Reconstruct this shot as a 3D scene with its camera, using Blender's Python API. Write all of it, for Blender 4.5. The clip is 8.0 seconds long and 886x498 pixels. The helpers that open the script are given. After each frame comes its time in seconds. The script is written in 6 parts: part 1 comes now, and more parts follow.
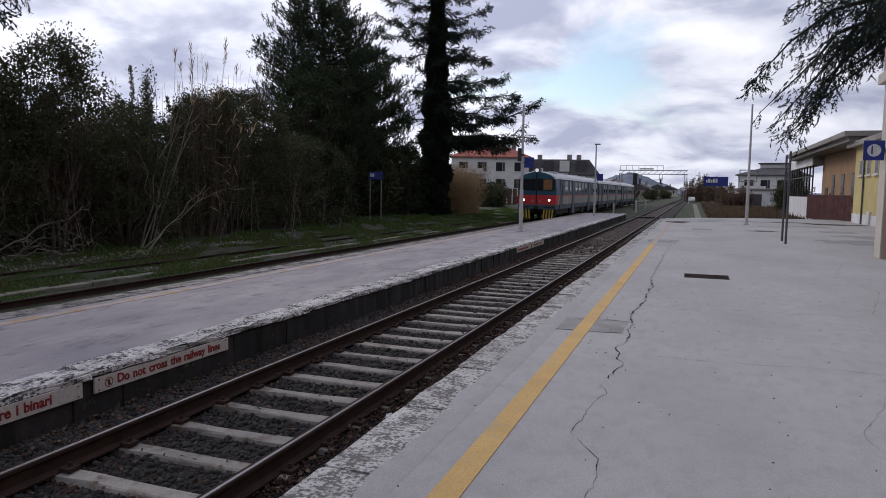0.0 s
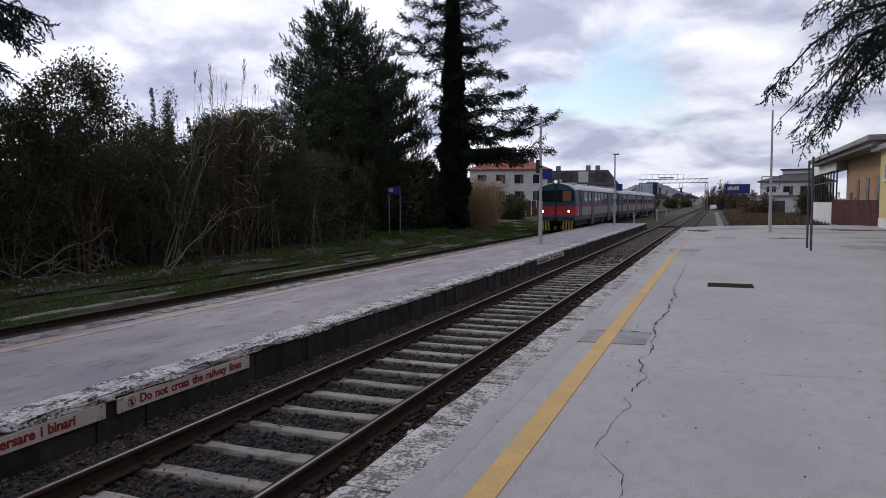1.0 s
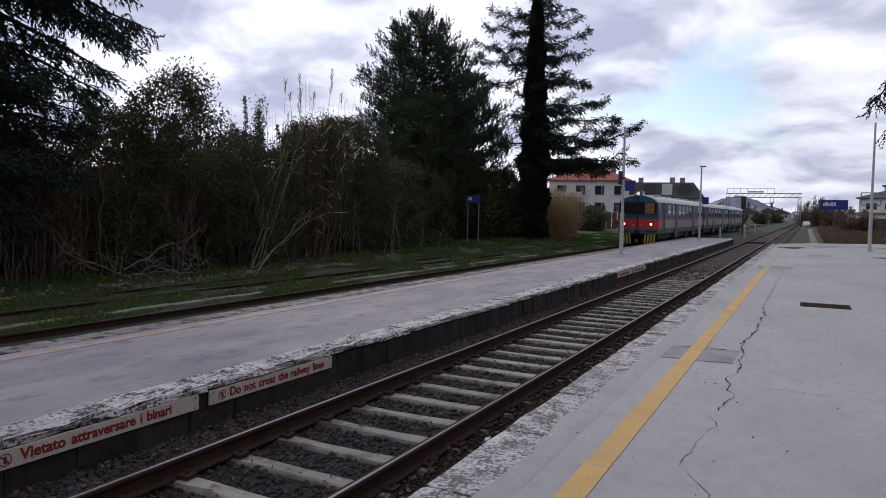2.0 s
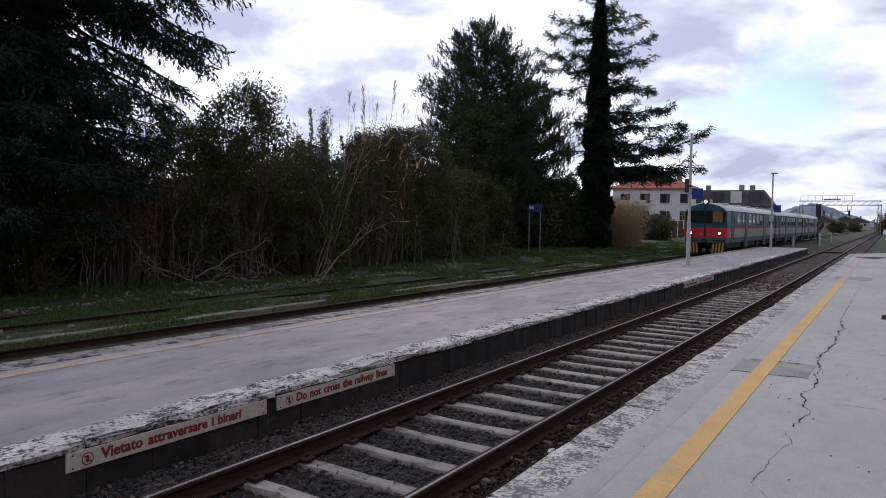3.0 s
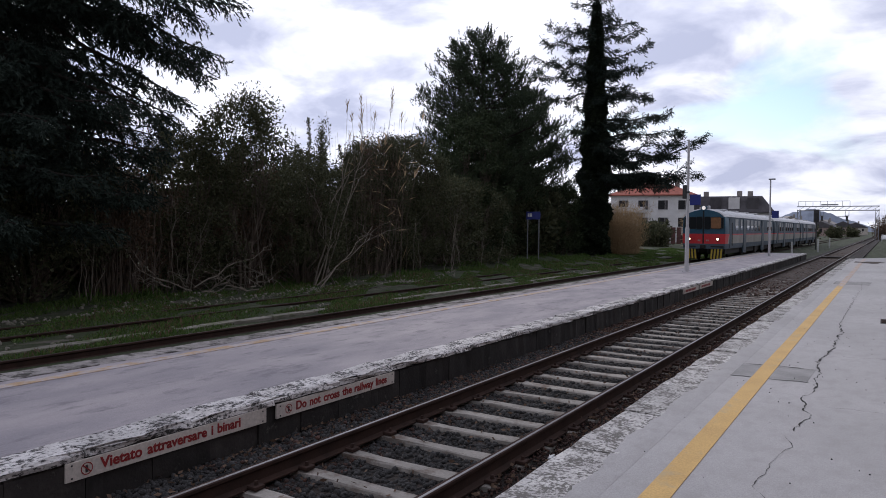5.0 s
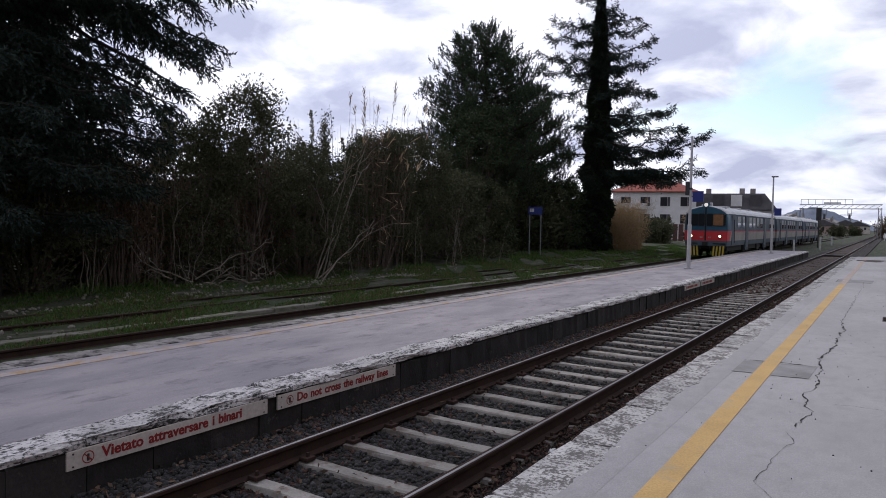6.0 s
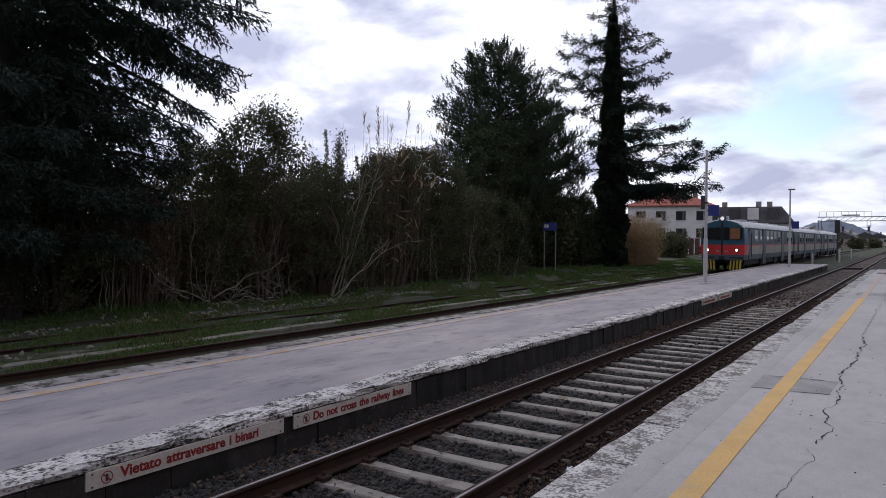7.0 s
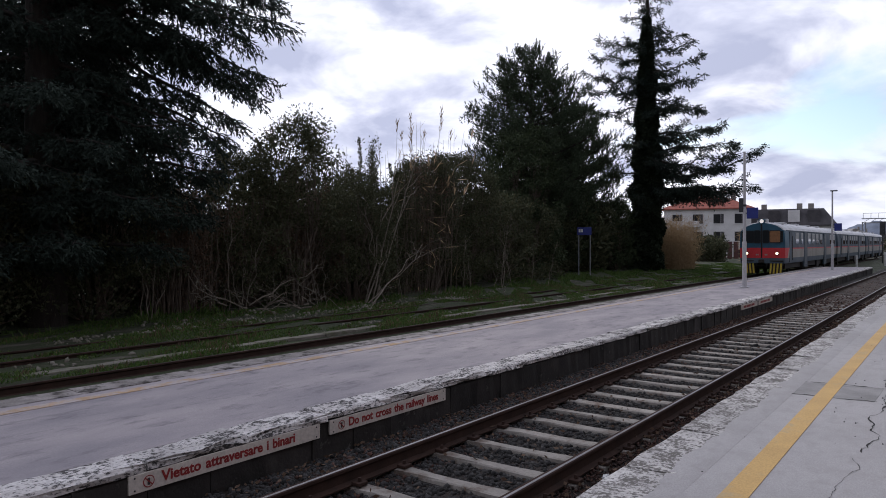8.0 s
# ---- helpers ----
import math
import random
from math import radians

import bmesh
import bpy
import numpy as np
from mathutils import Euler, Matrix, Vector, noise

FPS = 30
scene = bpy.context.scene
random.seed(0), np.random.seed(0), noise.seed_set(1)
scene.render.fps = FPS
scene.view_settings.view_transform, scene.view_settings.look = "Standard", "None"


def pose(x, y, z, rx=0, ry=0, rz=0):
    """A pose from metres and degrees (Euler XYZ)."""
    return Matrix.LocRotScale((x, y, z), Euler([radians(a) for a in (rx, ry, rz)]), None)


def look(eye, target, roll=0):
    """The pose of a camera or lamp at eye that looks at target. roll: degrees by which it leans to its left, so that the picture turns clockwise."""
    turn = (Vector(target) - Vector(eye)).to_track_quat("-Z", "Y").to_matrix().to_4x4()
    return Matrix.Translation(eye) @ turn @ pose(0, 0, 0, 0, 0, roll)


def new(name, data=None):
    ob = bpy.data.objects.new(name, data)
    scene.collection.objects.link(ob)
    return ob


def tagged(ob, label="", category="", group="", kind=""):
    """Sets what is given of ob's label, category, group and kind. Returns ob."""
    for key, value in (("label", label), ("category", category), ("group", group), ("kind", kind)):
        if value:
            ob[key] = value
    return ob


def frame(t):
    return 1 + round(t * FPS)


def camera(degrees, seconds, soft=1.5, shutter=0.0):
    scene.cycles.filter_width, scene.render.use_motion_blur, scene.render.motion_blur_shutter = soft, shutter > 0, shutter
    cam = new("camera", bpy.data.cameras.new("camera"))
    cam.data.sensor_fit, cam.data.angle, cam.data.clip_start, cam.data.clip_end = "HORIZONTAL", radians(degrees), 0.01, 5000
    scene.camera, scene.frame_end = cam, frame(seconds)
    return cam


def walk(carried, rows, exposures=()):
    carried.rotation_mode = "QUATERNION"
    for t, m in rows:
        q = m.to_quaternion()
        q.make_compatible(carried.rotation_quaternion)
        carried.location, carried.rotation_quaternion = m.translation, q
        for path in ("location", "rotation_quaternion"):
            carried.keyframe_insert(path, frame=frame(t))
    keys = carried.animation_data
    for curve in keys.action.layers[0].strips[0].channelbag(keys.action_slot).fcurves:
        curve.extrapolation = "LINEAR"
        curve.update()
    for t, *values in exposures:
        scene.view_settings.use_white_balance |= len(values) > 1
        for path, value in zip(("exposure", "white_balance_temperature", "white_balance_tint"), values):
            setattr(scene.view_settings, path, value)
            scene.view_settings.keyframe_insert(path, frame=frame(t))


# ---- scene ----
cam = camera(64.84, 8.0, soft=0.9)
PATH = [
    (0.0, pose(0.000, 0.000, 1.581, 85.113, -0.932, 19.789)),
    (0.5, pose(-0.000, 0.012, 1.583, 85.795, -0.352, 20.748)),
    (1.0, pose(0.003, 0.037, 1.584, 86.223, 0.327, 21.345)),
    (1.5, pose(0.001, -0.015, 1.585, 86.542, -0.131, 22.952)),
    (2.0, pose(-0.030, -0.040, 1.577, 86.910, -0.992, 27.710)),
    (2.2, pose(-0.030, -0.040, 1.577, 86.960, -0.992, 29.560)),
    (3.3, pose(-0.039, -0.074, 1.581, 87.761, -0.876, 32.875)),
    (3.5, pose(-0.039, -0.074, 1.581, 87.961, -0.876, 32.875)),
    (4.0, pose(-0.042, -0.046, 1.584, 87.889, -0.058, 32.753)),
    (4.5, pose(-0.025, -0.075, 1.580, 88.503, -0.117, 32.306)),
    (5.8, pose(-0.048, -0.071, 1.547, 87.712, -1.001, 33.195)),
    (6.0, pose(-0.048, -0.071, 1.547, 87.812, -1.001, 32.725)),
    (6.5, pose(-0.039, -0.075, 1.556, 88.711, -0.477, 33.209)),
    (7.0, pose(-0.030, -0.087, 1.560, 89.167, -0.367, 33.926)),
    (7.5, pose(-0.024, -0.065, 1.567, 89.597, 0.045, 35.470)),
    (8.0, pose(-0.016, -0.097, 1.566, 89.630, 0.143, 36.684)),
]
walk(cam, PATH, exposures=((0.0, -0.04), (1.5, -0.02), (2.2, 0.06), (3.3, 0.20), (4.5, 0.20), (6.5, 0.16), (8.0, 0.13)))

# ---- sky and sun: broken winter cloud, low sun behind the trees ----
SUN_EL, SUN_AZ = radians(32), radians(-62)     # azimuth from +y towards +x
world = bpy.data.worlds.new("sky")
scene.world = world
world.use_nodes = True
wt = world.node_tree
wt.nodes.clear()


def wnode(kind, **kw):
    n = wt.nodes.new(kind)
    for k, v in kw.items():
        n.inputs[k].default_value = v
    return n


def wmath(op, a, b=None):
    n = wt.nodes.new("ShaderNodeMath")
    n.operation = op
    for i, v in enumerate((a, b)):
        if v is None:
            continue
        if isinstance(v, (int, float)):
            n.inputs[i].default_value = v
        else:
            wt.links.new(v, n.inputs[i])
    return n.outputs[0]


def wramp(fac, stops):
    n = wt.nodes.new("ShaderNodeValToRGB")
    el = n.color_ramp.elements
    el[0].position, el[0].color = stops[0][0], (*stops[0][1], 1)
    el[1].position, el[1].color = stops[-1][0], (*stops[-1][1], 1)
    for p, c in stops[1:-1]:
        e = el.new(p)
        e.color = (*c, 1)
    wt.links.new(fac, n.inputs["Fac"])
    return n.outputs["Color"]


def wmix(fac, a, b):
    n = wt.nodes.new("ShaderNodeMix")
    n.data_type = "RGBA"
    for s, v in ((0, fac), (6, a), (7, b)):
        if isinstance(v, (int, float)):
            n.inputs[s].default_value = v
        elif isinstance(v, tuple):
            n.inputs[s].default_value = v
        else:
            wt.links.new(v, n.inputs[s])
    return n.outputs[2]


sky = wt.nodes.new("ShaderNodeTexSky")
sky.sky_type, sky.sun_disc = "NISHITA", False
sky.sun_elevation, sky.sun_rotation = SUN_EL, SUN_AZ
coord = wt.nodes.new("ShaderNodeTexCoord")
sep = wt.nodes.new("ShaderNodeSeparateXYZ")
wt.links.new(coord.outputs["Generated"], sep.inputs[0])
height = wmath("MAXIMUM", sep.outputs[2], 0.0)
den = wmath("ADD", height, 0.30)
flat = wt.nodes.new("ShaderNodeCombineXYZ")
wt.links.new(wmath("DIVIDE", sep.outputs[0], den), flat.inputs[0])
wt.links.new(wmath("DIVIDE", sep.outputs[1], den), flat.inputs[1])
flat.inputs[2].default_value = 3.7
cloud = wnode("ShaderNodeTexNoise", Scale=1.25, Detail=7.0, Roughness=0.5, Distortion=0.25)
wt.links.new(flat.outputs[0], cloud.inputs["Vector"])
shade = wnode("ShaderNodeTexNoise", Scale=3.3, Detail=8.0, Roughness=0.52, Distortion=0.3)
wt.links.new(flat.outputs[0], shade.inputs["Vector"])
cover = wramp(cloud.outputs["Fac"], ((0.26, (0, 0, 0)), (0.36, (1, 1, 1))))
body = wramp(shade.outputs["Fac"], ((0.36, (0.50, 0.535, 0.72)), (0.44, (0.67, 0.70, 0.88)), (0.53, (0.93, 0.955, 1.10)), (0.66, (1.17, 1.18, 1.31))))
dim = wt.nodes.new("ShaderNodeVectorMath")
dim.operation = "SCALE"
dim.inputs["Scale"].default_value = 0.17
wt.links.new(sky.outputs[0], dim.inputs[0])
mixed = wmix(cover, dim.outputs[0], body)
# the cloud is brighter towards the hidden sun and duller away from it
toward = wt.nodes.new("ShaderNodeVectorMath")
toward.operation = "DOT_PRODUCT"
wt.links.new(coord.outputs["Generated"], toward.inputs[0])
toward.inputs[1].default_value = (math.sin(SUN_AZ) * math.cos(SUN_EL), math.cos(SUN_AZ) * math.cos(SUN_EL), math.sin(SUN_EL))
lift = wt.nodes.new("ShaderNodeMapRange")
lift.inputs["From Min"].default_value, lift.inputs["From Max"].default_value = -0.6, 0.75
lift.inputs["To Min"].default_value, lift.inputs["To Max"].default_value = 0.34, 1.02
wt.links.new(toward.outputs["Value"], lift.inputs["Value"])
back = wnode("ShaderNodeBackground", Strength=1.0)
wt.links.new(mixed, back.inputs["Color"])
wt.links.new(lift.outputs[0], back.inputs["Strength"])
wout = wt.nodes.new("ShaderNodeOutputWorld")
wt.links.new(back.outputs[0], wout.inputs["Surface"])

sun = new("sun", bpy.data.lights.new("sun", "SUN"))
sun.data.energy, sun.data.angle, sun.data.color = 0.8, radians(14), (1.0, 0.95, 0.88)
sdir = Vector((math.sin(SUN_AZ) * math.cos(SUN_EL), math.cos(SUN_AZ) * math.cos(SUN_EL), math.sin(SUN_EL)))
sun.matrix_world = look(tuple(sdir * 200), (0, 0, 0))

# ---- materials ----
def material(name, base, rough=0.8, metal=0.0, vary=None, scale=6.0, fine=60.0, bump=0.3, dist=0.01, stain=None,
             stain_at=(0.5, 0.65), stain_scale=1.5, clump=0.0, stretch=(1, 1, 1), random_tint=0.0, spec=0.4, world_space=True, island=False):
    """Base colour with broad and fine variation, an optional stain layer, bump and a tint per object or per island."""
    m = bpy.data.materials.new(name)
    m.use_nodes = True
    nt = m.node_tree
    b = nt.nodes["Principled BSDF"]
    b.inputs["Roughness"].default_value, b.inputs["Metallic"].default_value = rough, metal
    b.inputs["Specular IOR Level"].default_value = spec
    L = nt.links.new
    if world_space:
        tc = nt.nodes.new("ShaderNodeNewGeometry").outputs["Position"]
    else:
        tc = nt.nodes.new("ShaderNodeTexCoord").outputs["Object"]
    mp = nt.nodes.new("ShaderNodeMapping")
    mp.inputs["Scale"].default_value = stretch
    L(tc, mp.inputs["Vector"])

    def noise_node(sc, det=4.0, ro=0.6):
        n = nt.nodes.new("ShaderNodeTexNoise")
        n.inputs["Scale"].default_value, n.inputs["Detail"].default_value, n.inputs["Roughness"].default_value = sc, det, ro
        L(mp.outputs[0], n.inputs["Vector"])
        return n.outputs["Fac"]

    def mix(fac, a, c, kind="MIX"):
        n = nt.nodes.new("ShaderNodeMix")
        n.data_type, n.blend_type = "RGBA", kind
        for s, v in ((0, fac), (6, a), (7, c)):
            if isinstance(v, (int, float)):
                n.inputs[s].default_value = v
            elif isinstance(v, tuple):
                n.inputs[s].default_value = (*v, 1)
            else:
                L(v, n.inputs[s])
        return n.outputs[2]

    def ramp(fac, a, c):
        n = nt.nodes.new("ShaderNodeMapRange")
        n.inputs["From Min"].default_value, n.inputs["From Max"].default_value = a, c
        L(fac, n.inputs["Value"])
        return n.outputs[0]

    other = vary if vary else tuple(v * 0.72 for v in base)
    broad, small = noise_node(scale), noise_node(fine, 3.0)
    col = mix(ramp(broad, 0.35, 0.65), base, other)
    col = mix(ramp(small, 0.3, 0.75), col, mix(1.0, col, (0.72, 0.72, 0.72), "MULTIPLY"))
    if stain:
        fac = noise_node(stain_scale, 7.0, 0.68)
        if clump:
            big = nt.nodes.new("ShaderNodeMath")
            big.operation = "MULTIPLY_ADD"
            L(noise_node(stain_scale / 7, 4.0), big.inputs[0])
            big.inputs[1].default_value = clump
            L(fac, big.inputs[2])
            fac = big.outputs[0]
        col = mix(ramp(fac, *stain_at), col, stain)
    if random_tint:
        if island:
            r = nt.nodes.new("ShaderNodeNewGeometry").outputs["Random Per Island"]
        else:
            r = nt.nodes.new("ShaderNodeObjectInfo").outputs["Random"]
        k = nt.nodes.new("ShaderNodeMapRange")
        k.inputs["To Min"].default_value, k.inputs["To Max"].default_value = 1 - random_tint, 1 + random_tint
        L(r, k.inputs["Value"])
        v = nt.nodes.new("ShaderNodeVectorMath")
        v.operation = "SCALE"
        L(col, v.inputs[0])
        L(k.outputs[0], v.inputs["Scale"])
        col = v.outputs[0]
    L(col, b.inputs["Base Color"])
    rr = nt.nodes.new("ShaderNodeMapRange")
    rr.inputs["To Min"].default_value, rr.inputs["To Max"].default_value = max(rough - 0.12, 0.02), min(rough + 0.1, 1)
    L(broad, rr.inputs["Value"])
    L(rr.outputs[0], b.inputs["Roughness"])
    if bump:
        bp = nt.nodes.new("ShaderNodeBump")
        bp.inputs["Strength"].default_value, bp.inputs["Distance"].default_value = bump, dist
        L(small, bp.inputs["Height"])
        L(bp.outputs[0], b.inputs["Normal"])
    return m


def foliage(name, base, vary, through_light=0.25):
    """Leaves: a tint per leaf and some light through the blade."""
    m = bpy.data.materials.new(name)
    m.use_nodes = True
    nt = m.node_tree
    L = nt.links.new
    b = nt.nodes["Principled BSDF"]
    out = nt.nodes["Material Output"]
    b.inputs["Roughness"].default_value, b.inputs["Specular IOR Level"].default_value = 0.65, 0.12
    r = nt.nodes.new("ShaderNodeNewGeometry").outputs["Random Per Island"]
    mx = nt.nodes.new("ShaderNodeMix")
    mx.data_type = "RGBA"
    L(r, mx.inputs[0])
    mx.inputs[6].default_value, mx.inputs[7].default_value = (*base, 1), (*vary, 1)
    L(mx.outputs[2], b.inputs["Base Color"])
    tr = nt.nodes.new("ShaderNodeBsdfTranslucent")
    L(mx.outputs[2], tr.inputs["Color"])
    ms = nt.nodes.new("ShaderNodeMixShader")
    ms.inputs[0].default_value = through_light
    L(b.outputs[0], ms.inputs[1])
    L(tr.outputs[0], ms.inputs[2])
    L(ms.outputs[0], out.inputs["Surface"])
    return m


def glow(name, color, strength):
    m = bpy.data.materials.new(name)
    m.use_nodes = True
    b = m.node_tree.nodes["Principled BSDF"]
    b.inputs["Base Color"].default_value = (*color, 1)
    b.inputs["Emission Color"].default_value, b.inputs["Emission Strength"].default_value = (*color, 1), strength
    return m


M = dict(
    asphalt=material("platform_asphalt", (0.455, 0.437, 0.437), 0.85, vary=(0.375, 0.362, 0.358), scale=0.5, fine=110, bump=0.5, dist=0.005,
                     stain=(0.30, 0.288, 0.28), stain_at=(0.47, 0.78), stain_scale=7.0, stretch=(1, 0.6, 1)),
    asphalt2=material("worn_asphalt", (0.40, 0.358, 0.37), 0.8, vary=(0.285, 0.262, 0.284), scale=0.9, fine=80, bump=0.3, dist=0.005,
                      stain=(0.17, 0.155, 0.172), stain_at=(0.53, 0.68), stain_scale=2.4, stretch=(1.9, 0.7, 1)),
    patch=material("patch_asphalt", (0.345, 0.335, 0.33), 0.9, scale=3, fine=120, bump=0.4, dist=0.004),
    kerb=material("limewashed_kerb_stone", (0.62, 0.60, 0.58), 0.9, vary=(0.45, 0.43, 0.42), scale=4, fine=45, bump=0.8, dist=0.012,
                  stain=(0.13, 0.12, 0.112), stain_at=(0.76, 0.86), stain_scale=34.0, clump=0.6, random_tint=0.12),
    kerb2=material("worn_white_coping", (0.74, 0.71, 0.70), 0.9, vary=(0.50, 0.47, 0.46), scale=3, fine=40, bump=0.9, dist=0.015,
                   stain=(0.05, 0.046, 0.046), stain_at=(0.79, 0.89), stain_scale=24.0, clump=0.6, random_tint=0.15, stretch=(1.3, 0.9, 1.6)),
    kerb3=material("bare_edge_stone", (0.36, 0.33, 0.32), 0.9, vary=(0.22, 0.2, 0.19), scale=3, fine=40, bump=0.9, dist=0.015,
                   stain=(0.05, 0.045, 0.04), stain_at=(0.5, 0.6), stain_scale=4.0, random_tint=0.12),
    # near-black concrete base with paler blotches
    wall=material("dark_concrete", (0.042, 0.036, 0.034), 0.9, vary=(0.020, 0.018, 0.017), scale=2.5, fine=30, bump=0.6, dist=0.012,
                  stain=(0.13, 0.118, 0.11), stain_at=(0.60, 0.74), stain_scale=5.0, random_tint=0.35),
    yellow=material("worn_yellow_paint", (0.66, 0.42, 0.15), 0.75, vary=(0.58, 0.37, 0.14), scale=2, fine=70, bump=0.2, dist=0.003,
                    stain=(0.42, 0.33, 0.2), stain_at=(0.56, 0.72), stain_scale=3),
    ochre=material("faded_ochre_paint", (0.50, 0.32, 0.16), 0.85, vary=(0.42, 0.30, 0.20), scale=1.5, fine=60, bump=0.2, dist=0.003,
                   stain=(0.40, 0.36, 0.36), stain_at=(0.40, 0.58), stain_scale=4.5),
    crack=material("crack_dirt", (0.035, 0.032, 0.03), 1.0, bump=0),
    soil=material("track_soil", (0.030, 0.021, 0.017), 1.0, vary=(0.018, 0.013, 0.011), scale=1.6, fine=40, bump=1.0, dist=0.03),
    silt=material("track_silt", (0.082, 0.060, 0.048), 1.0, vary=(0.042, 0.031, 0.026), scale=2.2, fine=45, bump=1.0, dist=0.03,
                  stain=(0.14, 0.115, 0.095), stain_at=(0.58, 0.72), stain_scale=3.0),
    stone=material("ballast_stone", (0.040, 0.038, 0.038), 0.95, vary=(0.02, 0.019, 0.019), scale=9, fine=80, bump=0.4, random_tint=0.6, island=True),
    rust_stone=material("rusty_ballast", (0.075, 0.036, 0.027), 0.95, vary=(0.034, 0.019, 0.015), scale=9, fine=80, bump=0.4, random_tint=0.6, island=True),
    sleeper=material("concrete_sleeper", (0.35, 0.32, 0.29), 0.9, vary=(0.26, 0.24, 0.215), scale=3, fine=50, bump=0.5, dist=0.006,
                     stain=(0.11, 0.075, 0.057), stain_at=(0.50, 0.68), stain_scale=4, random_tint=0.2),
    rail=material("rusty_rail", (0.055, 0.031, 0.024), 0.9, metal=0.0, spec=0.15, vary=(0.037, 0.023, 0.019), scale=5, fine=60, bump=0.4, dist=0.003),
    rail_top=material("polished_rail_head", (0.30, 0.29, 0.30), 0.42, metal=0.9, vary=(0.22, 0.2, 0.2), scale=2, fine=50, bump=0.0, stretch=(6, 0.4, 1)),
    rail_old=material("old_rail_head", (0.045, 0.032, 0.028), 0.7, vary=(0.03, 0.02, 0.018), scale=5, fine=60, bump=0.3, dist=0.003),
    ground=material("field_ground", (0.085, 0.075, 0.045), 1.0, vary=(0.06, 0.075, 0.03), scale=0.35, fine=14, bump=1.0, dist=0.05,
                    stain=(0.12, 0.10, 0.075), stain_at=(0.52, 0.7), stain_scale=0.5),
    verge=material("verge_ground", (0.042, 0.058, 0.020), 1.0, vary=(0.032, 0.036, 0.018), scale=0.8, fine=22, bump=1.0, dist=0.05,
                   stain=(0.11, 0.095, 0.08), stain_at=(0.54, 0.66), stain_scale=0.9, stretch=(2.2, 0.5, 1)),
    grass=foliage("grass_blades", (0.045, 0.100, 0.020), (0.10, 0.132, 0.042)),
    drygrass=foliage("dry_grass", (0.16, 0.11, 0.07), (0.09, 0.065, 0.045)),
    cable=material("cable_duct_concrete", (0.24, 0.22, 0.19), 0.95, vary=(0.15, 0.14, 0.11), scale=1.5, fine=40, bump=0.5,
                   stain=(0.08, 0.09, 0.045), stain_at=(0.5, 0.6), stain_scale=1.6),
    cedar=foliage("cedar_needles", (0.020, 0.030, 0.025), (0.036, 0.050, 0.040), 0.05),
    pine=foliage("pine_needles", (0.036, 0.052, 0.032), (0.066, 0.086, 0.050), 0.12),
    leaf=foliage("evergreen_leaves", (0.045, 0.054, 0.030), (0.098, 0.098, 0.054), 0.25),
    laurel=foliage("laurel_leaves", (0.030, 0.043, 0.023), (0.062, 0.080, 0.040), 0.15),
    ivy=foliage("ivy_leaves", (0.018, 0.027, 0.017), (0.034, 0.045, 0.026), 0.1),
    cane=foliage("dry_cane", (0.36, 0.25, 0.14), (0.52, 0.39, 0.24), 0.25),
    brown_leaf=foliage("withered_leaves", (0.09, 0.058, 0.041), (0.17, 0.115, 0.082), 0.25),
    bark=material("bark", (0.045, 0.036, 0.03), 1.0, vary=(0.025, 0.02, 0.017), scale=3, fine=25, bump=1.0, dist=0.03, stretch=(3, 3, 0.6)),
    twig=material("bare_twig", (0.17, 0.132, 0.105), 1.0, vary=(0.085, 0.066, 0.053), scale=3, fine=25, bump=0.2),
    dead_wood=material("dead_wood", (0.26, 0.225, 0.185), 1.0, vary=(0.15, 0.127, 0.105), scale=3, fine=25, bump=0.2),
    pole=material("painted_lamp_pole", (0.55, 0.54, 0.56), 0.6, vary=(0.46, 0.45, 0.47), scale=2, fine=30, bump=0.1, stretch=(1, 1, 0.3)),
    dark_metal=material("dark_metal", (0.05, 0.05, 0.055), 0.6, bump=0.1),
    post=material("weathered_steel_post", (0.10, 0.10, 0.115), 0.65, vary=(0.07, 0.065, 0.07), scale=4, fine=40, bump=0.2),
    galv=material("galvanised_steel", (0.30, 0.31, 0.33), 0.55, metal=0.3, vary=(0.22, 0.22, 0.24), scale=2, fine=20, bump=0.1),
    blue=material("blue_sign_enamel", (0.02, 0.035, 0.24), 0.45, vary=(0.02, 0.032, 0.19), scale=2, fine=20, bump=0.0),
    white=material("white_enamel", (0.72, 0.72, 0.72), 0.5, bump=0.0),
    sign=material("sign_plate", (0.68, 0.62, 0.57), 0.6, vary=(0.60, 0.54, 0.50), scale=2.5, fine=30, bump=0.05,
                  stain=(0.3, 0.25, 0.22), stain_at=(0.6, 0.75), stain_scale=3),
    red_letter=material("red_lettering", (0.33, 0.028, 0.03), 0.6, bump=0.0),
    t_blue=material("train_blue_paint", (0.028, 0.105, 0.165), 0.5, vary=(0.018, 0.07, 0.115), scale=1.2, fine=20, bump=0.02, world_space=False),
    t_teal=material("train_side_paint", (0.075, 0.105, 0.135), 0.65, vary=(0.062, 0.088, 0.115), scale=1.2, fine=20, bump=0.02, world_space=False),
    t_red=material("train_red_paint", (0.62, 0.036, 0.045), 0.5, vary=(0.54, 0.03, 0.038), scale=1.2, fine=20, bump=0.02, world_space=False),
    t_beige=material("train_beige_paint", (0.36, 0.345, 0.31), 0.65, vary=(0.30, 0.285, 0.255), scale=1.2, fine=20, bump=0.02, world_space=False, stretch=(1, 1, 0.4)),
    t_roof=material("train_roof_paint", (0.60, 0.60, 0.62), 0.55, vary=(0.48, 0.48, 0.50), scale=1.0, fine=20, bump=0.05, world_space=False),
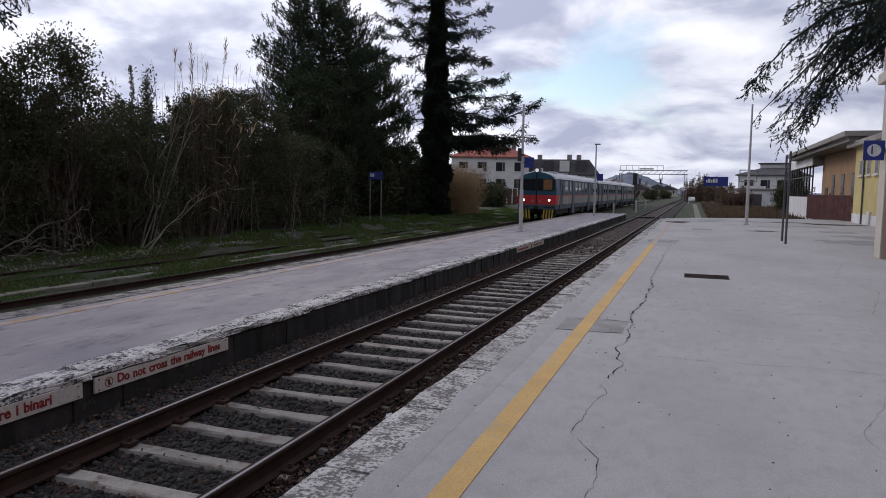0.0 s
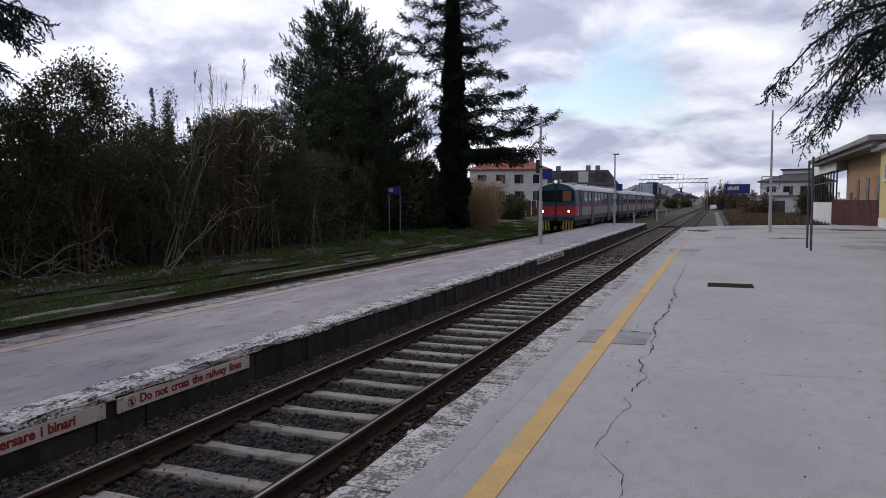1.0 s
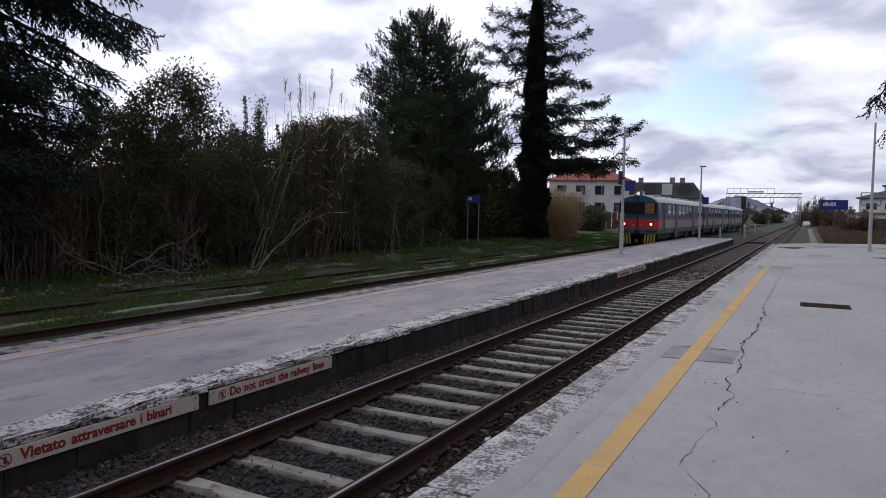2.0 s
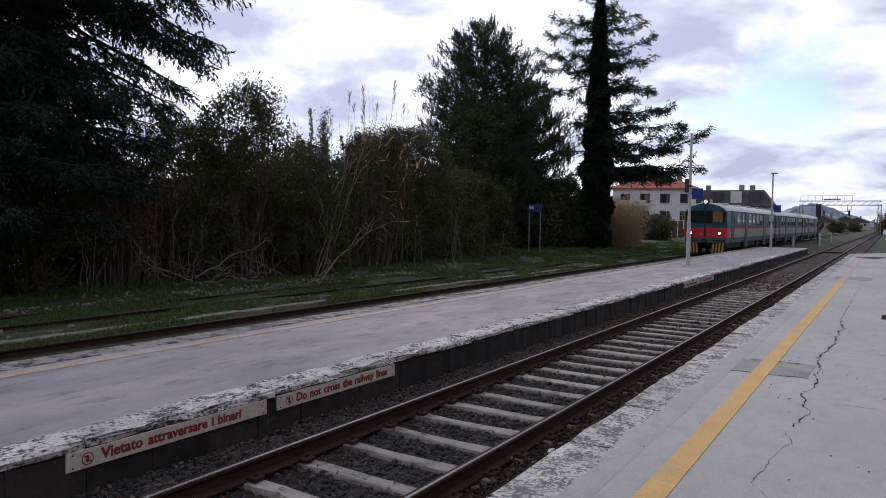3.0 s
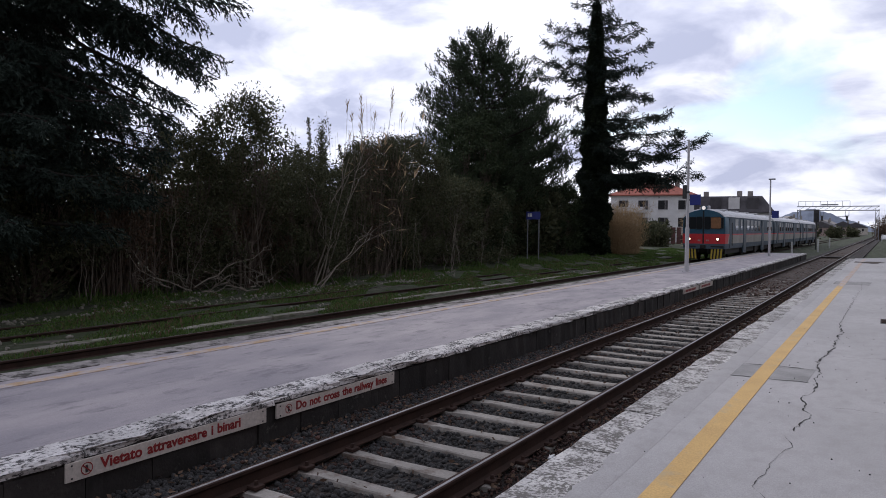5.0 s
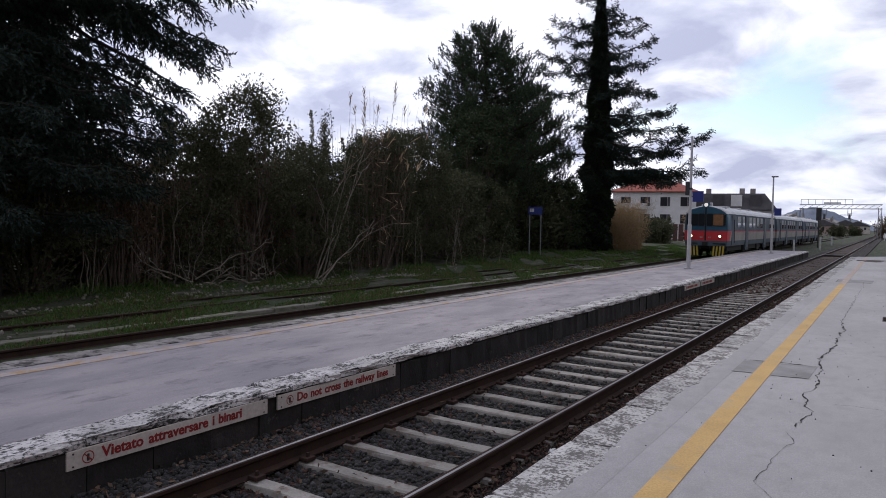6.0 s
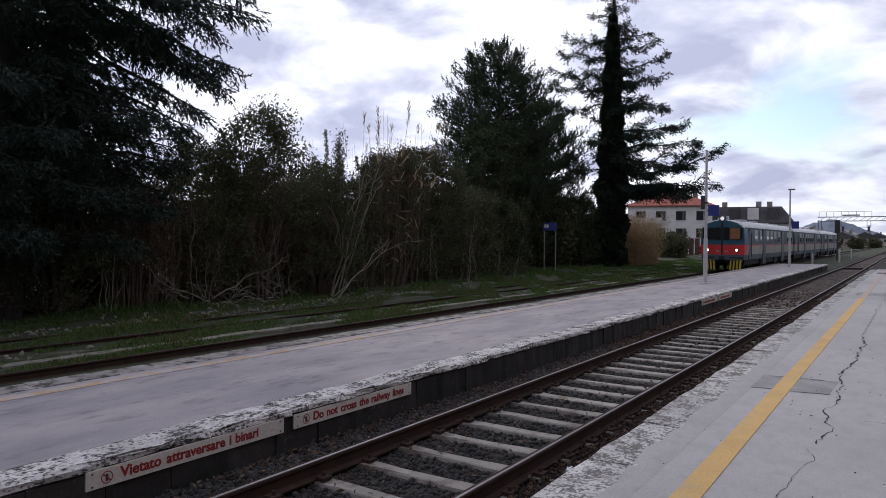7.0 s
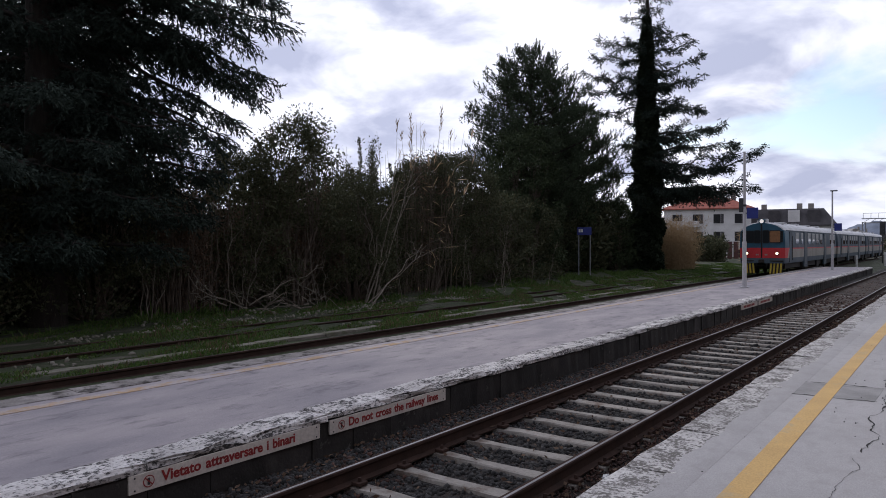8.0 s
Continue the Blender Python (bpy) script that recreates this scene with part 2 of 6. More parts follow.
    t_dark=material("train_underframe", (0.016, 0.014, 0.014), 0.8, vary=(0.028, 0.023, 0.02), scale=2, fine=30, bump=0.3),
    t_yellow=material("hazard_yellow", (0.60, 0.43, 0.05), 0.55, bump=0.05),
    t_door=material("train_door_paint", (0.018, 0.045, 0.07), 0.4, vary=(0.014, 0.036, 0.055), scale=2, fine=20, bump=0.02),
    rubber=material("black_rubber", (0.012, 0.012, 0.012), 0.7, bump=0.1),
    alu=material("aluminium_window_frame", (0.35, 0.36, 0.37), 0.4, metal=0.6, bump=0.0),
    stucco_w=material("white_stucco", (0.80, 0.78, 0.78), 0.9, vary=(0.70, 0.68, 0.68), scale=0.8, fine=30, bump=0.3, stain=(0.5, 0.48, 0.46), stain_at=(0.58, 0.75), stain_scale=0.6),
    stucco_y=material("yellow_stucco", (0.66, 0.54, 0.24), 0.9, vary=(0.58, 0.47, 0.21), scale=1.0, fine=30, bump=0.3, stain=(0.42, 0.36, 0.2), stain_at=(0.58, 0.75), stain_scale=0.9),
    stucco_o=material("ochre_stucco", (0.42, 0.25, 0.14), 0.9, vary=(0.36, 0.22, 0.13), scale=1.0, fine=30, bump=0.3, stain=(0.26, 0.18, 0.12), stain_at=(0.55, 0.72), stain_scale=0.9),
    stucco_p=material("pinkish_stucco", (0.40, 0.30, 0.27), 0.9, vary=(0.34, 0.26, 0.24), scale=1.5, fine=40, bump=0.3),
    cream=material("cream_paint", (0.62, 0.56, 0.50), 0.85, vary=(0.54, 0.49, 0.44), scale=1.5, fine=40, bump=0.2),
    slab=material("canopy_concrete", (0.36, 0.33, 0.31), 0.9, vary=(0.27, 0.25, 0.235), scale=0.8, fine=20, bump=0.3, stain=(0.2, 0.17, 0.15), stain_at=(0.52, 0.7), stain_scale=0.9),
    roof_tile=material("red_roof_tiles", (0.38, 0.12, 0.085), 0.9, vary=(0.28, 0.09, 0.07), scale=2, fine=12, bump=0.8, dist=0.04),
    slate=material("grey_roof", (0.10, 0.092, 0.10), 0.85, vary=(0.07, 0.066, 0.072), scale=1, fine=12, bump=0.5, dist=0.03),
    brick_wall=material("rusty_wall", (0.14, 0.065, 0.06), 0.9, vary=(0.10, 0.05, 0.047), scale=1, fine=10, bump=0.4, random_tint=0.2),
    window_dark=material("dark_window", (0.03, 0.03, 0.034), 0.3, bump=0.0, spec=0.2),
    fence_red=material("maroon_fence", (0.11, 0.035, 0.032), 0.75, vary=(0.08, 0.027, 0.025), scale=3, fine=30, bump=0.2, random_tint=0.2),
    hill=material("far_hill", (0.20, 0.23, 0.30), 1.0, vary=(0.17, 0.20, 0.26), scale=0.02, fine=0.1, bump=0),
)
M["glass"] = bpy.data.materials.new("window_glass")
M["glass"].use_nodes = True
gb = M["glass"].node_tree.nodes["Principled BSDF"]
gb.inputs["Base Color"].default_value = (0.02, 0.022, 0.025, 1)
gb.inputs["Roughness"].default_value, gb.inputs["Specular IOR Level"].default_value = 0.06, 0.6
M["blind"] = material("orange_sun_blind", (0.30, 0.14, 0.06), 0.6, bump=0.0)
M["lamp"] = glow("headlamp_light", (1.0, 0.70, 0.48), 4)
M["lamp_white"] = glow("roof_lamp_light", (0.9, 0.85, 0.8), 0.5)

# ---- building helpers ----
def part(name, bm, mat, parent=None, label="", kind="", smooth=False):
    """Links a bmesh as one mesh object, under a thing or a part."""
    me = bpy.data.meshes.new(name)
    bm.to_mesh(me)
    bm.free()
    return place(name, me, mat, parent, label, kind, smooth)


def place(name, me, mat, parent=None, label="", kind="", smooth=False):
    if mat is not None and len(me.materials) == 0:
        me.materials.append(mat)
    if smooth:
        me.polygons.foreach_set("use_smooth", [True] * len(me.polygons))
    ob = new(name, me)
    if parent is not None:
        ob.parent = parent
    if label:
        ob["label"] = label
    if kind:
        ob["kind"] = kind
    return ob


def thing(name, label, category, group="", kind="", at=(0, 0, 0), rz=0):
    ob = new(name)
    ob.empty_display_size = 0.1
    ob.matrix_basis = pose(*at, 0, 0, rz)
    return tagged(ob, label, category, group, kind)


def box(bm, x0, x1, y0, y1, z0, z1, bevel=0.0, m=None):
    r = bmesh.ops.create_cube(bm, size=1.0)
    vs = r["verts"]
    bmesh.ops.scale(bm, vec=(x1 - x0, y1 - y0, z1 - z0), verts=vs)
    bmesh.ops.translate(bm, vec=((x0 + x1) / 2, (y0 + y1) / 2, (z0 + z1) / 2), verts=vs)
    if bevel:
        es = list({e for v in vs for e in v.link_edges})
        r = bmesh.ops.bevel(bm, geom=es, offset=bevel, segments=2, affect="EDGES", profile=0.5)
        vs = [v for v in r["verts"]]
    if m is not None:
        bmesh.ops.transform(bm, matrix=m, verts=list({v for v in vs}))
    return bm


def nb():
    return bmesh.new()


def tube(bm, a, b, r0, r1=None, seg=10, caps=True):
    a, b = Vector(a), Vector(b)
    d = b - a
    m = Matrix.Translation((a + b) / 2) @ d.to_track_quat("Z", "Y").to_matrix().to_4x4()
    bmesh.ops.create_cone(bm, cap_ends=caps, segments=seg, radius1=r0, radius2=r0 if r1 is None else r1, depth=d.length, matrix=m)
    return bm


def extrude_profile(bm, pts, y0, y1, closed=True):
    """A profile in x and z, drawn out along y, with closed ends."""
    a = [bm.verts.new((x, y0, z)) for x, z in pts]
    b = [bm.verts.new((x, y1, z)) for x, z in pts]
    n = len(pts)
    for i in range(n if closed else n - 1):
        j = (i + 1) % n
        bm.faces.new((a[i], a[j], b[j], b[i]))
    if closed:
        bm.faces.new(a[::-1])
        bm.faces.new(b)
    bmesh.ops.recalc_face_normals(bm, faces=bm.faces)
    return bm


def np_mesh(name, verts, faces):
    """A mesh from arrays; faces all have the same number of corners."""
    me = bpy.data.meshes.new(name)
    n, k = faces.shape
    me.vertices.add(len(verts))
    me.vertices.foreach_set("co", np.asarray(verts, np.float32).ravel())
    me.loops.add(n * k)
    me.loops.foreach_set("vertex_index", np.asarray(faces, np.int32).ravel())
    me.polygons.add(n)
    me.polygons.foreach_set("loop_start", np.arange(0, n * k, k, dtype=np.int32))
    me.update(calc_edges=True)
    return me


rng = np.random.default_rng(7)


def unit(v):
    return v / np.maximum(np.linalg.norm(v, axis=1, keepdims=True), 1e-6)


def blades(pos, way, length, width):
    """Kite-shaped leaves: at pos, pointing along way, each slightly folded by chance."""
    n = len(pos)
    way = unit(way)
    side = unit(np.cross(way, unit(rng.normal(size=(n, 3)))))
    length = np.broadcast_to(np.asarray(length, float), (n,))[:, None]
    width = np.broadcast_to(np.asarray(width, float), (n,))[:, None]
    mid = pos + way * length * 0.45
    v = np.stack([pos, mid + side * width / 2, pos + way * length, mid - side * width / 2], 1).reshape(-1, 3)
    f = np.arange(n * 4).reshape(n, 4)
    return v, f


def needle_blades(pos, way, length, width):
    """Pointed needles: three corners each, at pos, along way."""
    n = len(pos)
    way = unit(way)
    side = unit(np.cross(way, unit(rng.normal(size=(n, 3))))) * (width / 2)
    v = np.stack([pos - side, pos + side, pos + way * np.asarray(length)[:, None]], 1).reshape(-1, 3)
    return v, np.arange(n * 3).reshape(n, 3)


def leaf_mesh(name, sets):
    vs, fs, o = [], [], 0
    for v, f in sets:
        vs.append(v)
        fs.append(f + o)
        o += len(v)
    return np_mesh(name, np.concatenate(vs), np.concatenate(fs))


def limb_mesh(name, paths, sides=6):
    """Tapered limbs: each path is a list of (x, y, z, radius)."""
    vs, fs, o = [], [], 0
    ang = np.arange(sides) * 2 * np.pi / sides
    for p in paths:
        p = np.asarray(p, float)
        d = np.gradient(p[:, :3], axis=0)
        d = unit(d)
        ref = np.where(np.abs(d[:, 2:3]) > 0.9, np.array([[1.0, 0, 0]]), np.array([[0, 0, 1.0]]))
        u = unit(np.cross(d, ref))
        w = np.cross(d, u)
        ring = p[:, None, :3] + p[:, None, 3:4] * (np.cos(ang)[None, :, None] * u[:, None] + np.sin(ang)[None, :, None] * w[:, None])
        n = len(p)
        vs.append(ring.reshape(-1, 3))
        i = np.arange(n - 1)[:, None] * sides
        k = np.arange(sides)[None, :]
        k2 = (k + 1) % sides
        fs.append(np.stack([i + k, i + k2, i + sides + k2, i + sides + k], -1).reshape(-1, 4) + o)
        o += n * sides
    return np_mesh(name, np.concatenate(vs), np.concatenate(fs))

# ---- plan, in metres: y runs along the rails, z = 0 is the near platform ----
KERB, RAIL_N, RAIL_F, ZR = -1.931, -2.876, -4.381, -0.40
P2_NEAR, P2_FAR, P2_Z = -5.33, -8.83, -0.20
T2_C, ZR2 = -10.68, -0.53
BED, GROUND = -0.62, -0.67
END1, END2 = 46.0, 60.0

# ground to the horizon, with a slight unevenness near by
gx = np.concatenate([np.array([-2500, -900, -300, -120, -60, -40]), np.arange(-30, -11.5, 0.6), np.array([-11.4, 0, 8, 20, 40, 90, 300, 900, 2500])])
gy = np.concatenate([np.array([-900, -200, -60, -20]), np.arange(-8, 80, 0.8), np.array([90, 110, 140, 180, 260, 400, 800, 1500, 3500])])
GX, GY = np.meshgrid(gx, gy, indexing="ij")
GZ = np.full(GX.shape, GROUND)
inside = (GX < -12) & (GX > -40) & (GY < 100) & (GY > -20)
GZ += np.where(inside, 0.05 * np.sin(GX * 1.7 + GY * 0.31) * np.sin(GY * 0.83 + GX * 0.4) + np.clip((-GX - 17) * 0.03, 0, 0.25), 0)
vi = np.arange(GX.size).reshape(GX.shape)
gf = np.stack([vi[:-1, :-1], vi[1:, :-1], vi[1:, 1:], vi[:-1, 1:]], -1).reshape(-1, 4)
ground = place("ground", np_mesh("ground", np.stack([GX, GY, GZ], -1).reshape(-1, 3), gf), M["verge"], smooth=True)
tagged(ground, "rough grassy ground with bare earth beside the tracks", "ground", kind="structure")


def ground_z(x, y):
    return GROUND + (0.05 * math.sin(x * 1.7 + y * 0.31) * math.sin(y * 0.83 + x * 0.4) + min(max((-x - 17) * 0.03, 0), 0.25) if -40 < x < -12 else 0)


# near platform: paving sheet with a body below, kerb stones as pieces further down
bm = nb()
extrude_profile(bm, [(KERB + 0.345, -0.002), (30.0, -0.002), (30.0, GROUND - 0.2), (KERB + 0.345, GROUND - 0.2)], -30, END1)
platform_near = part("platform", bm, M["asphalt"])
tagged(platform_near, "grey asphalt station platform with cracks and worn patches", "platform", kind="structure")
bm = nb()
v = [bm.verts.new(p) for p in ((KERB + 0.345, END1, -0.002), (9.5, END1, -0.002), (9.5, 52.0, -0.002), (4.0, 51.0, -0.002), (0.0, 48.5, -0.002))]
bm.faces.new(v)
r = bmesh.ops.extrude_face_region(bm, geom=list(bm.faces))
bmesh.ops.translate(bm, vec=(0, 0, -0.7), verts=[g for g in r["geom"] if isinstance(g, bmesh.types.BMVert)])
bmesh.ops.recalc_face_normals(bm, faces=bm.faces)
tagged(part("platform_end", bm, M["asphalt"]), "slanting far end of the grey asphalt platform", "platform", kind="structure")

ly = np.arange(-6.0, END1, 0.03)
lip = 0.030 + 0.030 * np.sin(ly * 1.3 + 0.4) * np.sin(ly * 0.47) + 0.020 * np.sin(ly * 4.1) + 0.012 * np.sin(ly * 11.3 + 1) + rng.normal(0, 0.006, len(ly))
LV = np.concatenate([np.stack([KERB + 0.345 - np.maximum(lip, -0.02), ly, np.full(len(ly), 0.0125)], 1), np.stack([np.full(len(ly), KERB + 0.42), ly, np.full(len(ly), 0.0135)], 1),
                     np.stack([np.full(len(ly), KERB + 0.50), ly, np.full(len(ly), -0.001)], 1)])
li = np.arange(len(ly) - 1)
LF = np.concatenate([np.stack([li + k * len(ly), li + (k + 1) * len(ly), li + (k + 1) * len(ly) + 1, li + k * len(ly) + 1], 1) for k in (0, 1)])
tagged(place("asphalt_lip", np_mesh("asphalt_lip", LV, LF), M["asphalt"]), "ragged asphalt edge lapping over the kerb stones", "platform", kind="structure")

# island platform between the two tracks
bm = nb()
extrude_profile(bm, [(P2_NEAR - 0.36, P2_Z - 0.004), (P2_FAR + 0.42, P2_Z - 0.004), (P2_FAR + 0.42, GROUND - 0.2), (P2_NEAR - 0.36, GROUND - 0.2)], -30, END2)
platform_island = part("island_platform", bm, M["asphalt2"])
tagged(platform_island, "low worn island platform of patchy purplish asphalt", "platform", kind="structure")

# yellow safety lines, laid just proud of the paving
bm = nb()
box(bm, -1.232, -1.072, -12, 22.4, -0.003, 0.003)
tagged(part("safety_line", bm, M["yellow"]), "worn yellow safety line painted along the platform", "line", kind="structure")
bm = nb()
box(bm, -1.232, -1.072, 22.4, END1 - 0.3, -0.003, 0.003)
tagged(part("safety_line", bm, M["ochre"]), "dirty far stretch of the yellow safety line, nearly worn off", "line", kind="structure")
bm = nb()
box(bm, -8.22, -8.04, -10, END2 - 1, P2_Z - 0.003, P2_Z + 0.003)
tagged(part("faded_safety_line", bm, M["ochre"]), "faded ochre safety line on the island platform", "line", kind="structure")


# track beds
def bed(name, x0, x1, z, label):
    bm = nb()
    extrude_profile(bm, [(x0, z - 0.03), (x0 + 0.3, z), (x1 - 0.3, z), (x1, z - 0.03), (x1, z - 0.4), (x0, z - 0.4)], -30, 420)
    return tagged(part(name, bm, M["soil"], smooth=False), label, "track bed", kind="structure")


bm = nb()
extrude_profile(bm, [(P2_NEAR - 0.1, -0.655), (RAIL_F - 0.45, -0.615), (RAIL_F - 0.1, ZR - 0.20), (RAIL_N + 0.15, ZR - 0.20), (RAIL_N + 0.5, -0.57), (KERB + 0.2, -0.58), (KERB + 0.2, -1.1), (P2_NEAR - 0.1, -1.1)], -30, 420)
tagged(part("track_bed", bm, M["soil"]), "dark soil and ballast bed of the track", "track bed", kind="structure")
bed("track_bed", T2_C - 1.05, P2_FAR + 0.4, ZR2 - 0.15, "dark soil and ballast bed of the second track")

sx, sy = np.linspace(RAIL_F + 0.05, RAIL_N - 0.05, 9), np.concatenate([np.arange(21, 60, 0.2), np.arange(60, 130, 0.6)])
SX, SY = np.meshgrid(sx, sy, indexing="ij")
cover_z = np.interp(SY, (21, 27, 36, 130), (-0.045, -0.012, 0.016, 0.020)) + 0.016 * np.sin(SX * 5 + SY * 1.9) * np.sin(SY * 0.7 + SX * 2) + 0.010 * np.sin(SY * 4.3 + SX * 7)
si = np.arange(SX.size).reshape(SX.shape)
sf = np.stack([si[:-1, :-1], si[1:, :-1], si[1:, 1:], si[:-1, 1:]], -1).reshape(-1, 4)
tagged(place("track_soil", np_mesh("track_soil", np.stack([SX, SY, ZR - 0.150 + cover_z], -1).reshape(-1, 3), sf), M["silt"], smooth=True),
       "brown soil and grit washed over the far sleepers", "soil", kind="structure")


def rail_thing(name, x, z, y0, y1, head, label):
    """A flat-bottomed rail: foot, web and head in one profile, with its running surface as a part."""
    t = thing(name, label, "rail", "railway rails", at=(x, 0, z))
    bm = nb()
    h = 0.0355
    half = [(0.0, -0.154), (0.068, -0.154), (0.068, -0.143), (0.014, -0.125), (0.009, -0.05), (0.030, -0.034), (h, -0.028), (h, -0.006), (0.028, 0.0)]
    prof = half[1:] + [(-a, b) for a, b in reversed(half[1:])]
    extrude_profile(bm, prof, y0, y1)
    part("rail_body", bm, M["rail"], t)
    bm = nb()
    extrude_profile(bm, [(-0.002, 0.0), (0.024, 0.0), (0.022, 0.003), (0.0, 0.003)], y0, y1)
    part("running_surface", bm, M[head], t)
    return t


rail_thing("rail", RAIL_N, ZR, -20, 400, "rail_top", "rusty steel rail with a polished head")
rail_thing("rail", RAIL_F, ZR, -20, 400, "rail_top", "rusty steel rail with a polished head")
rail_thing("rail", T2_C + 0.7525, ZR2, -20, 400, "rail_old", "rusty rail beside the island platform")
rail_thing("rail", T2_C - 0.7525, ZR2, -20, 400, "rail_old", "dark rusty rail beside the grass")
rail_thing("rail", -14.25, GROUND + 0.075, -20, 90, "rail_old", "old rusted siding rail sunk in grass")
rail_thing("rail", -15.75, GROUND + 0.05, -20, 90, "rail_old", "old rusted siding rail sunk in grass")

# ---- trees and shrubs ----
def bent(a, b, sag, n=6, r0=0.06, r1=0.015, wob=0.08):
    """A limb's path from a to b, sagging in the middle, with small bends."""
    a, b = np.asarray(a, float), np.asarray(b, float)
    s = np.linspace(0, 1, n)[:, None]
    p = a + (b - a) * s
    p[:, 2] += -4 * sag * (s[:, 0] * (1 - s[:, 0]))
    p[1:-1] += rng.normal(0, wob, (n - 2, 3))
    return np.concatenate([p, r0 + (r1 - r0) * s], 1)


def along(path, n):
    """n places along a limb's path, with its direction there."""
    p = path[:, :3]
    s = rng.random(n) * (len(p) - 1)
    i = np.minimum(s.astype(int), len(p) - 2)
    f = (s - i)[:, None]
    return p[i] * (1 - f) + p[i + 1] * f, p[i + 1] - p[i], s / (len(p) - 1)


def cedar_spray(path, spread, tufts, needles, size, droop=0.25, slim=0.20, finger=1.5, hang=0.15, flat=0.07):
    """Flat sprays of needle tufts along a limb: side shoots with short needles all round."""
    sets = []
    c, d, s = along(path, tufts)
    d = unit(d)
    side = unit(np.cross(d, np.array([[0, 0, 1.0]])))
    off = rng.uniform(-1, 1, tufts) * spread * (1.05 - 0.93 * s) * (0.25 + 0.75 * np.minimum(s * 4, 1))
    q = c + side * off[:, None] + d * (np.abs(off) * 0.45)[:, None]
    q[:, 2] += -droop * np.abs(off) + rng.normal(0, flat, tufts) * (1 + spread * 0.3)
    k = np.repeat(np.arange(tufts), needles)
    # each tuft is a finger-like shoot with needles along it
    shoot = unit(side * np.sign(off)[:, None] * 0.7 + d * 0.7 + rng.normal(0, 0.45, (tufts, 3)) + np.array([[0, 0, -hang]]))
    u = rng.random(len(k))[:, None] * size * finger
    out = unit(shoot[k] + rng.normal(0, 0.42, (len(k), 3)))
    sets.append(needle_blades(q[k] + shoot[k] * u, out, rng.uniform(0.5, 1.0, len(k)) * size, size * slim))
    return sets


def cedar(at, height, limbs, label, spread=1.0, needle=0.32, tufts=26, ivy=None, lean=(0, 0), trunk_r=0.5, needles=7, droop=0.25, slim=0.20, finger=1.5, bow=0.024, wob=0.08, hang=0.15, tip_up=0.0, flat=0.07):
    """limbs: (height up the trunk, azimuth in degrees from +y towards +x, length, rise of the tip)."""
    t = thing("cedar_tree", label, "tree", "lineside trees", at=at)
    x = np.linspace(0, 1, 12)
    tp = np.stack([lean[0] * x + 0.08 * np.sin(x * 9), lean[1] * x, height * x, trunk_r * (1 - x) ** 0.8 + 0.04], 1)
    place("trunk", limb_mesh("trunk", [tp], 10), M["bark"], t, smooth=True)
    paths, sets = [], []
    for z, az, ln, rise in limbs:
        a = math.radians(az)
        i = z / height
        base = (lean[0] * i + 0.08 * math.sin(i * 9), lean[1] * i, z)
        tip = (base[0] + math.sin(a) * ln, base[1] + math.cos(a) * ln, z + rise)
        p = bent(base, tip, ln * (0.06 if rise > 0 else -bow), 7, 0.035 + ln * 0.014, 0.012, wob)
        p[:, 2] += tip_up * ln * np.linspace(0, 1, len(p)) ** 4
        paths.append(p)
        sets += cedar_spray(p, spread * (0.25 + ln * 0.16), int(tufts * ln), needles, needle, droop, slim, finger, hang, flat)
        for _ in range(int(ln * 1.6)):
            q, d, s = along(p, 1)
            w = unit(np.cross(d, np.array([[0, 0, 1.0]])))[0] * rng.choice([-1, 1])
            l2 = ln * 0.26 * (1.15 - s[0])
            p2 = bent(q[0], q[0] + w * l2 + unit(d)[0] * l2 * 0.7 + np.array([0, 0, -0.1 * l2]), 0.03, 4, 0.02, 0.008, 0.03)
            paths.append(p2)
            sets += cedar_spray(p2, 0.35 * spread, int(tufts * l2 * 0.8) + 2, needles, needle, droop, slim, finger, hang, flat)
    place("branching", limb_mesh("branching", paths, 5), M["bark"], t)
    crown = place("crown", leaf_mesh("crown", sets), M["cedar"], t, "dark bluish-green needle sprays")
    if ivy:
        n, top, r0, r1 = ivy
        z = rng.random(n) ** 1.1 * top
        f = z / top
        ang = rng.random(n) * 2 * np.pi
        r = np.interp(f, (0, 0.3, 0.5, 0.7, 0.85, 1), (r0, r0, r0 * 0.78, r0 * 0.55, r0 * 0.42, r1)) * (0.62 + 0.38 * rng.random(n) + 0.2 * np.sin(z * 2.1 + ang * 2) + 0.12 * np.sin(z * 5.3 + ang * 5))
        p = np.stack([lean[0] * z / height + np.cos(ang) * r, lean[1] * z / height + np.sin(ang) * r, z], 1)
        w = np.stack([np.cos(ang), np.sin(ang), -0.5 + 0 * ang], 1) + rng.normal(0, 0.6, (n, 3))
        place("ivy", leaf_mesh("ivy", [blades(p, w, rng.uniform(0.14, 0.32, n), 0.17)]), M["ivy"], t, "dense ivy wrapped round the trunk")
    return t


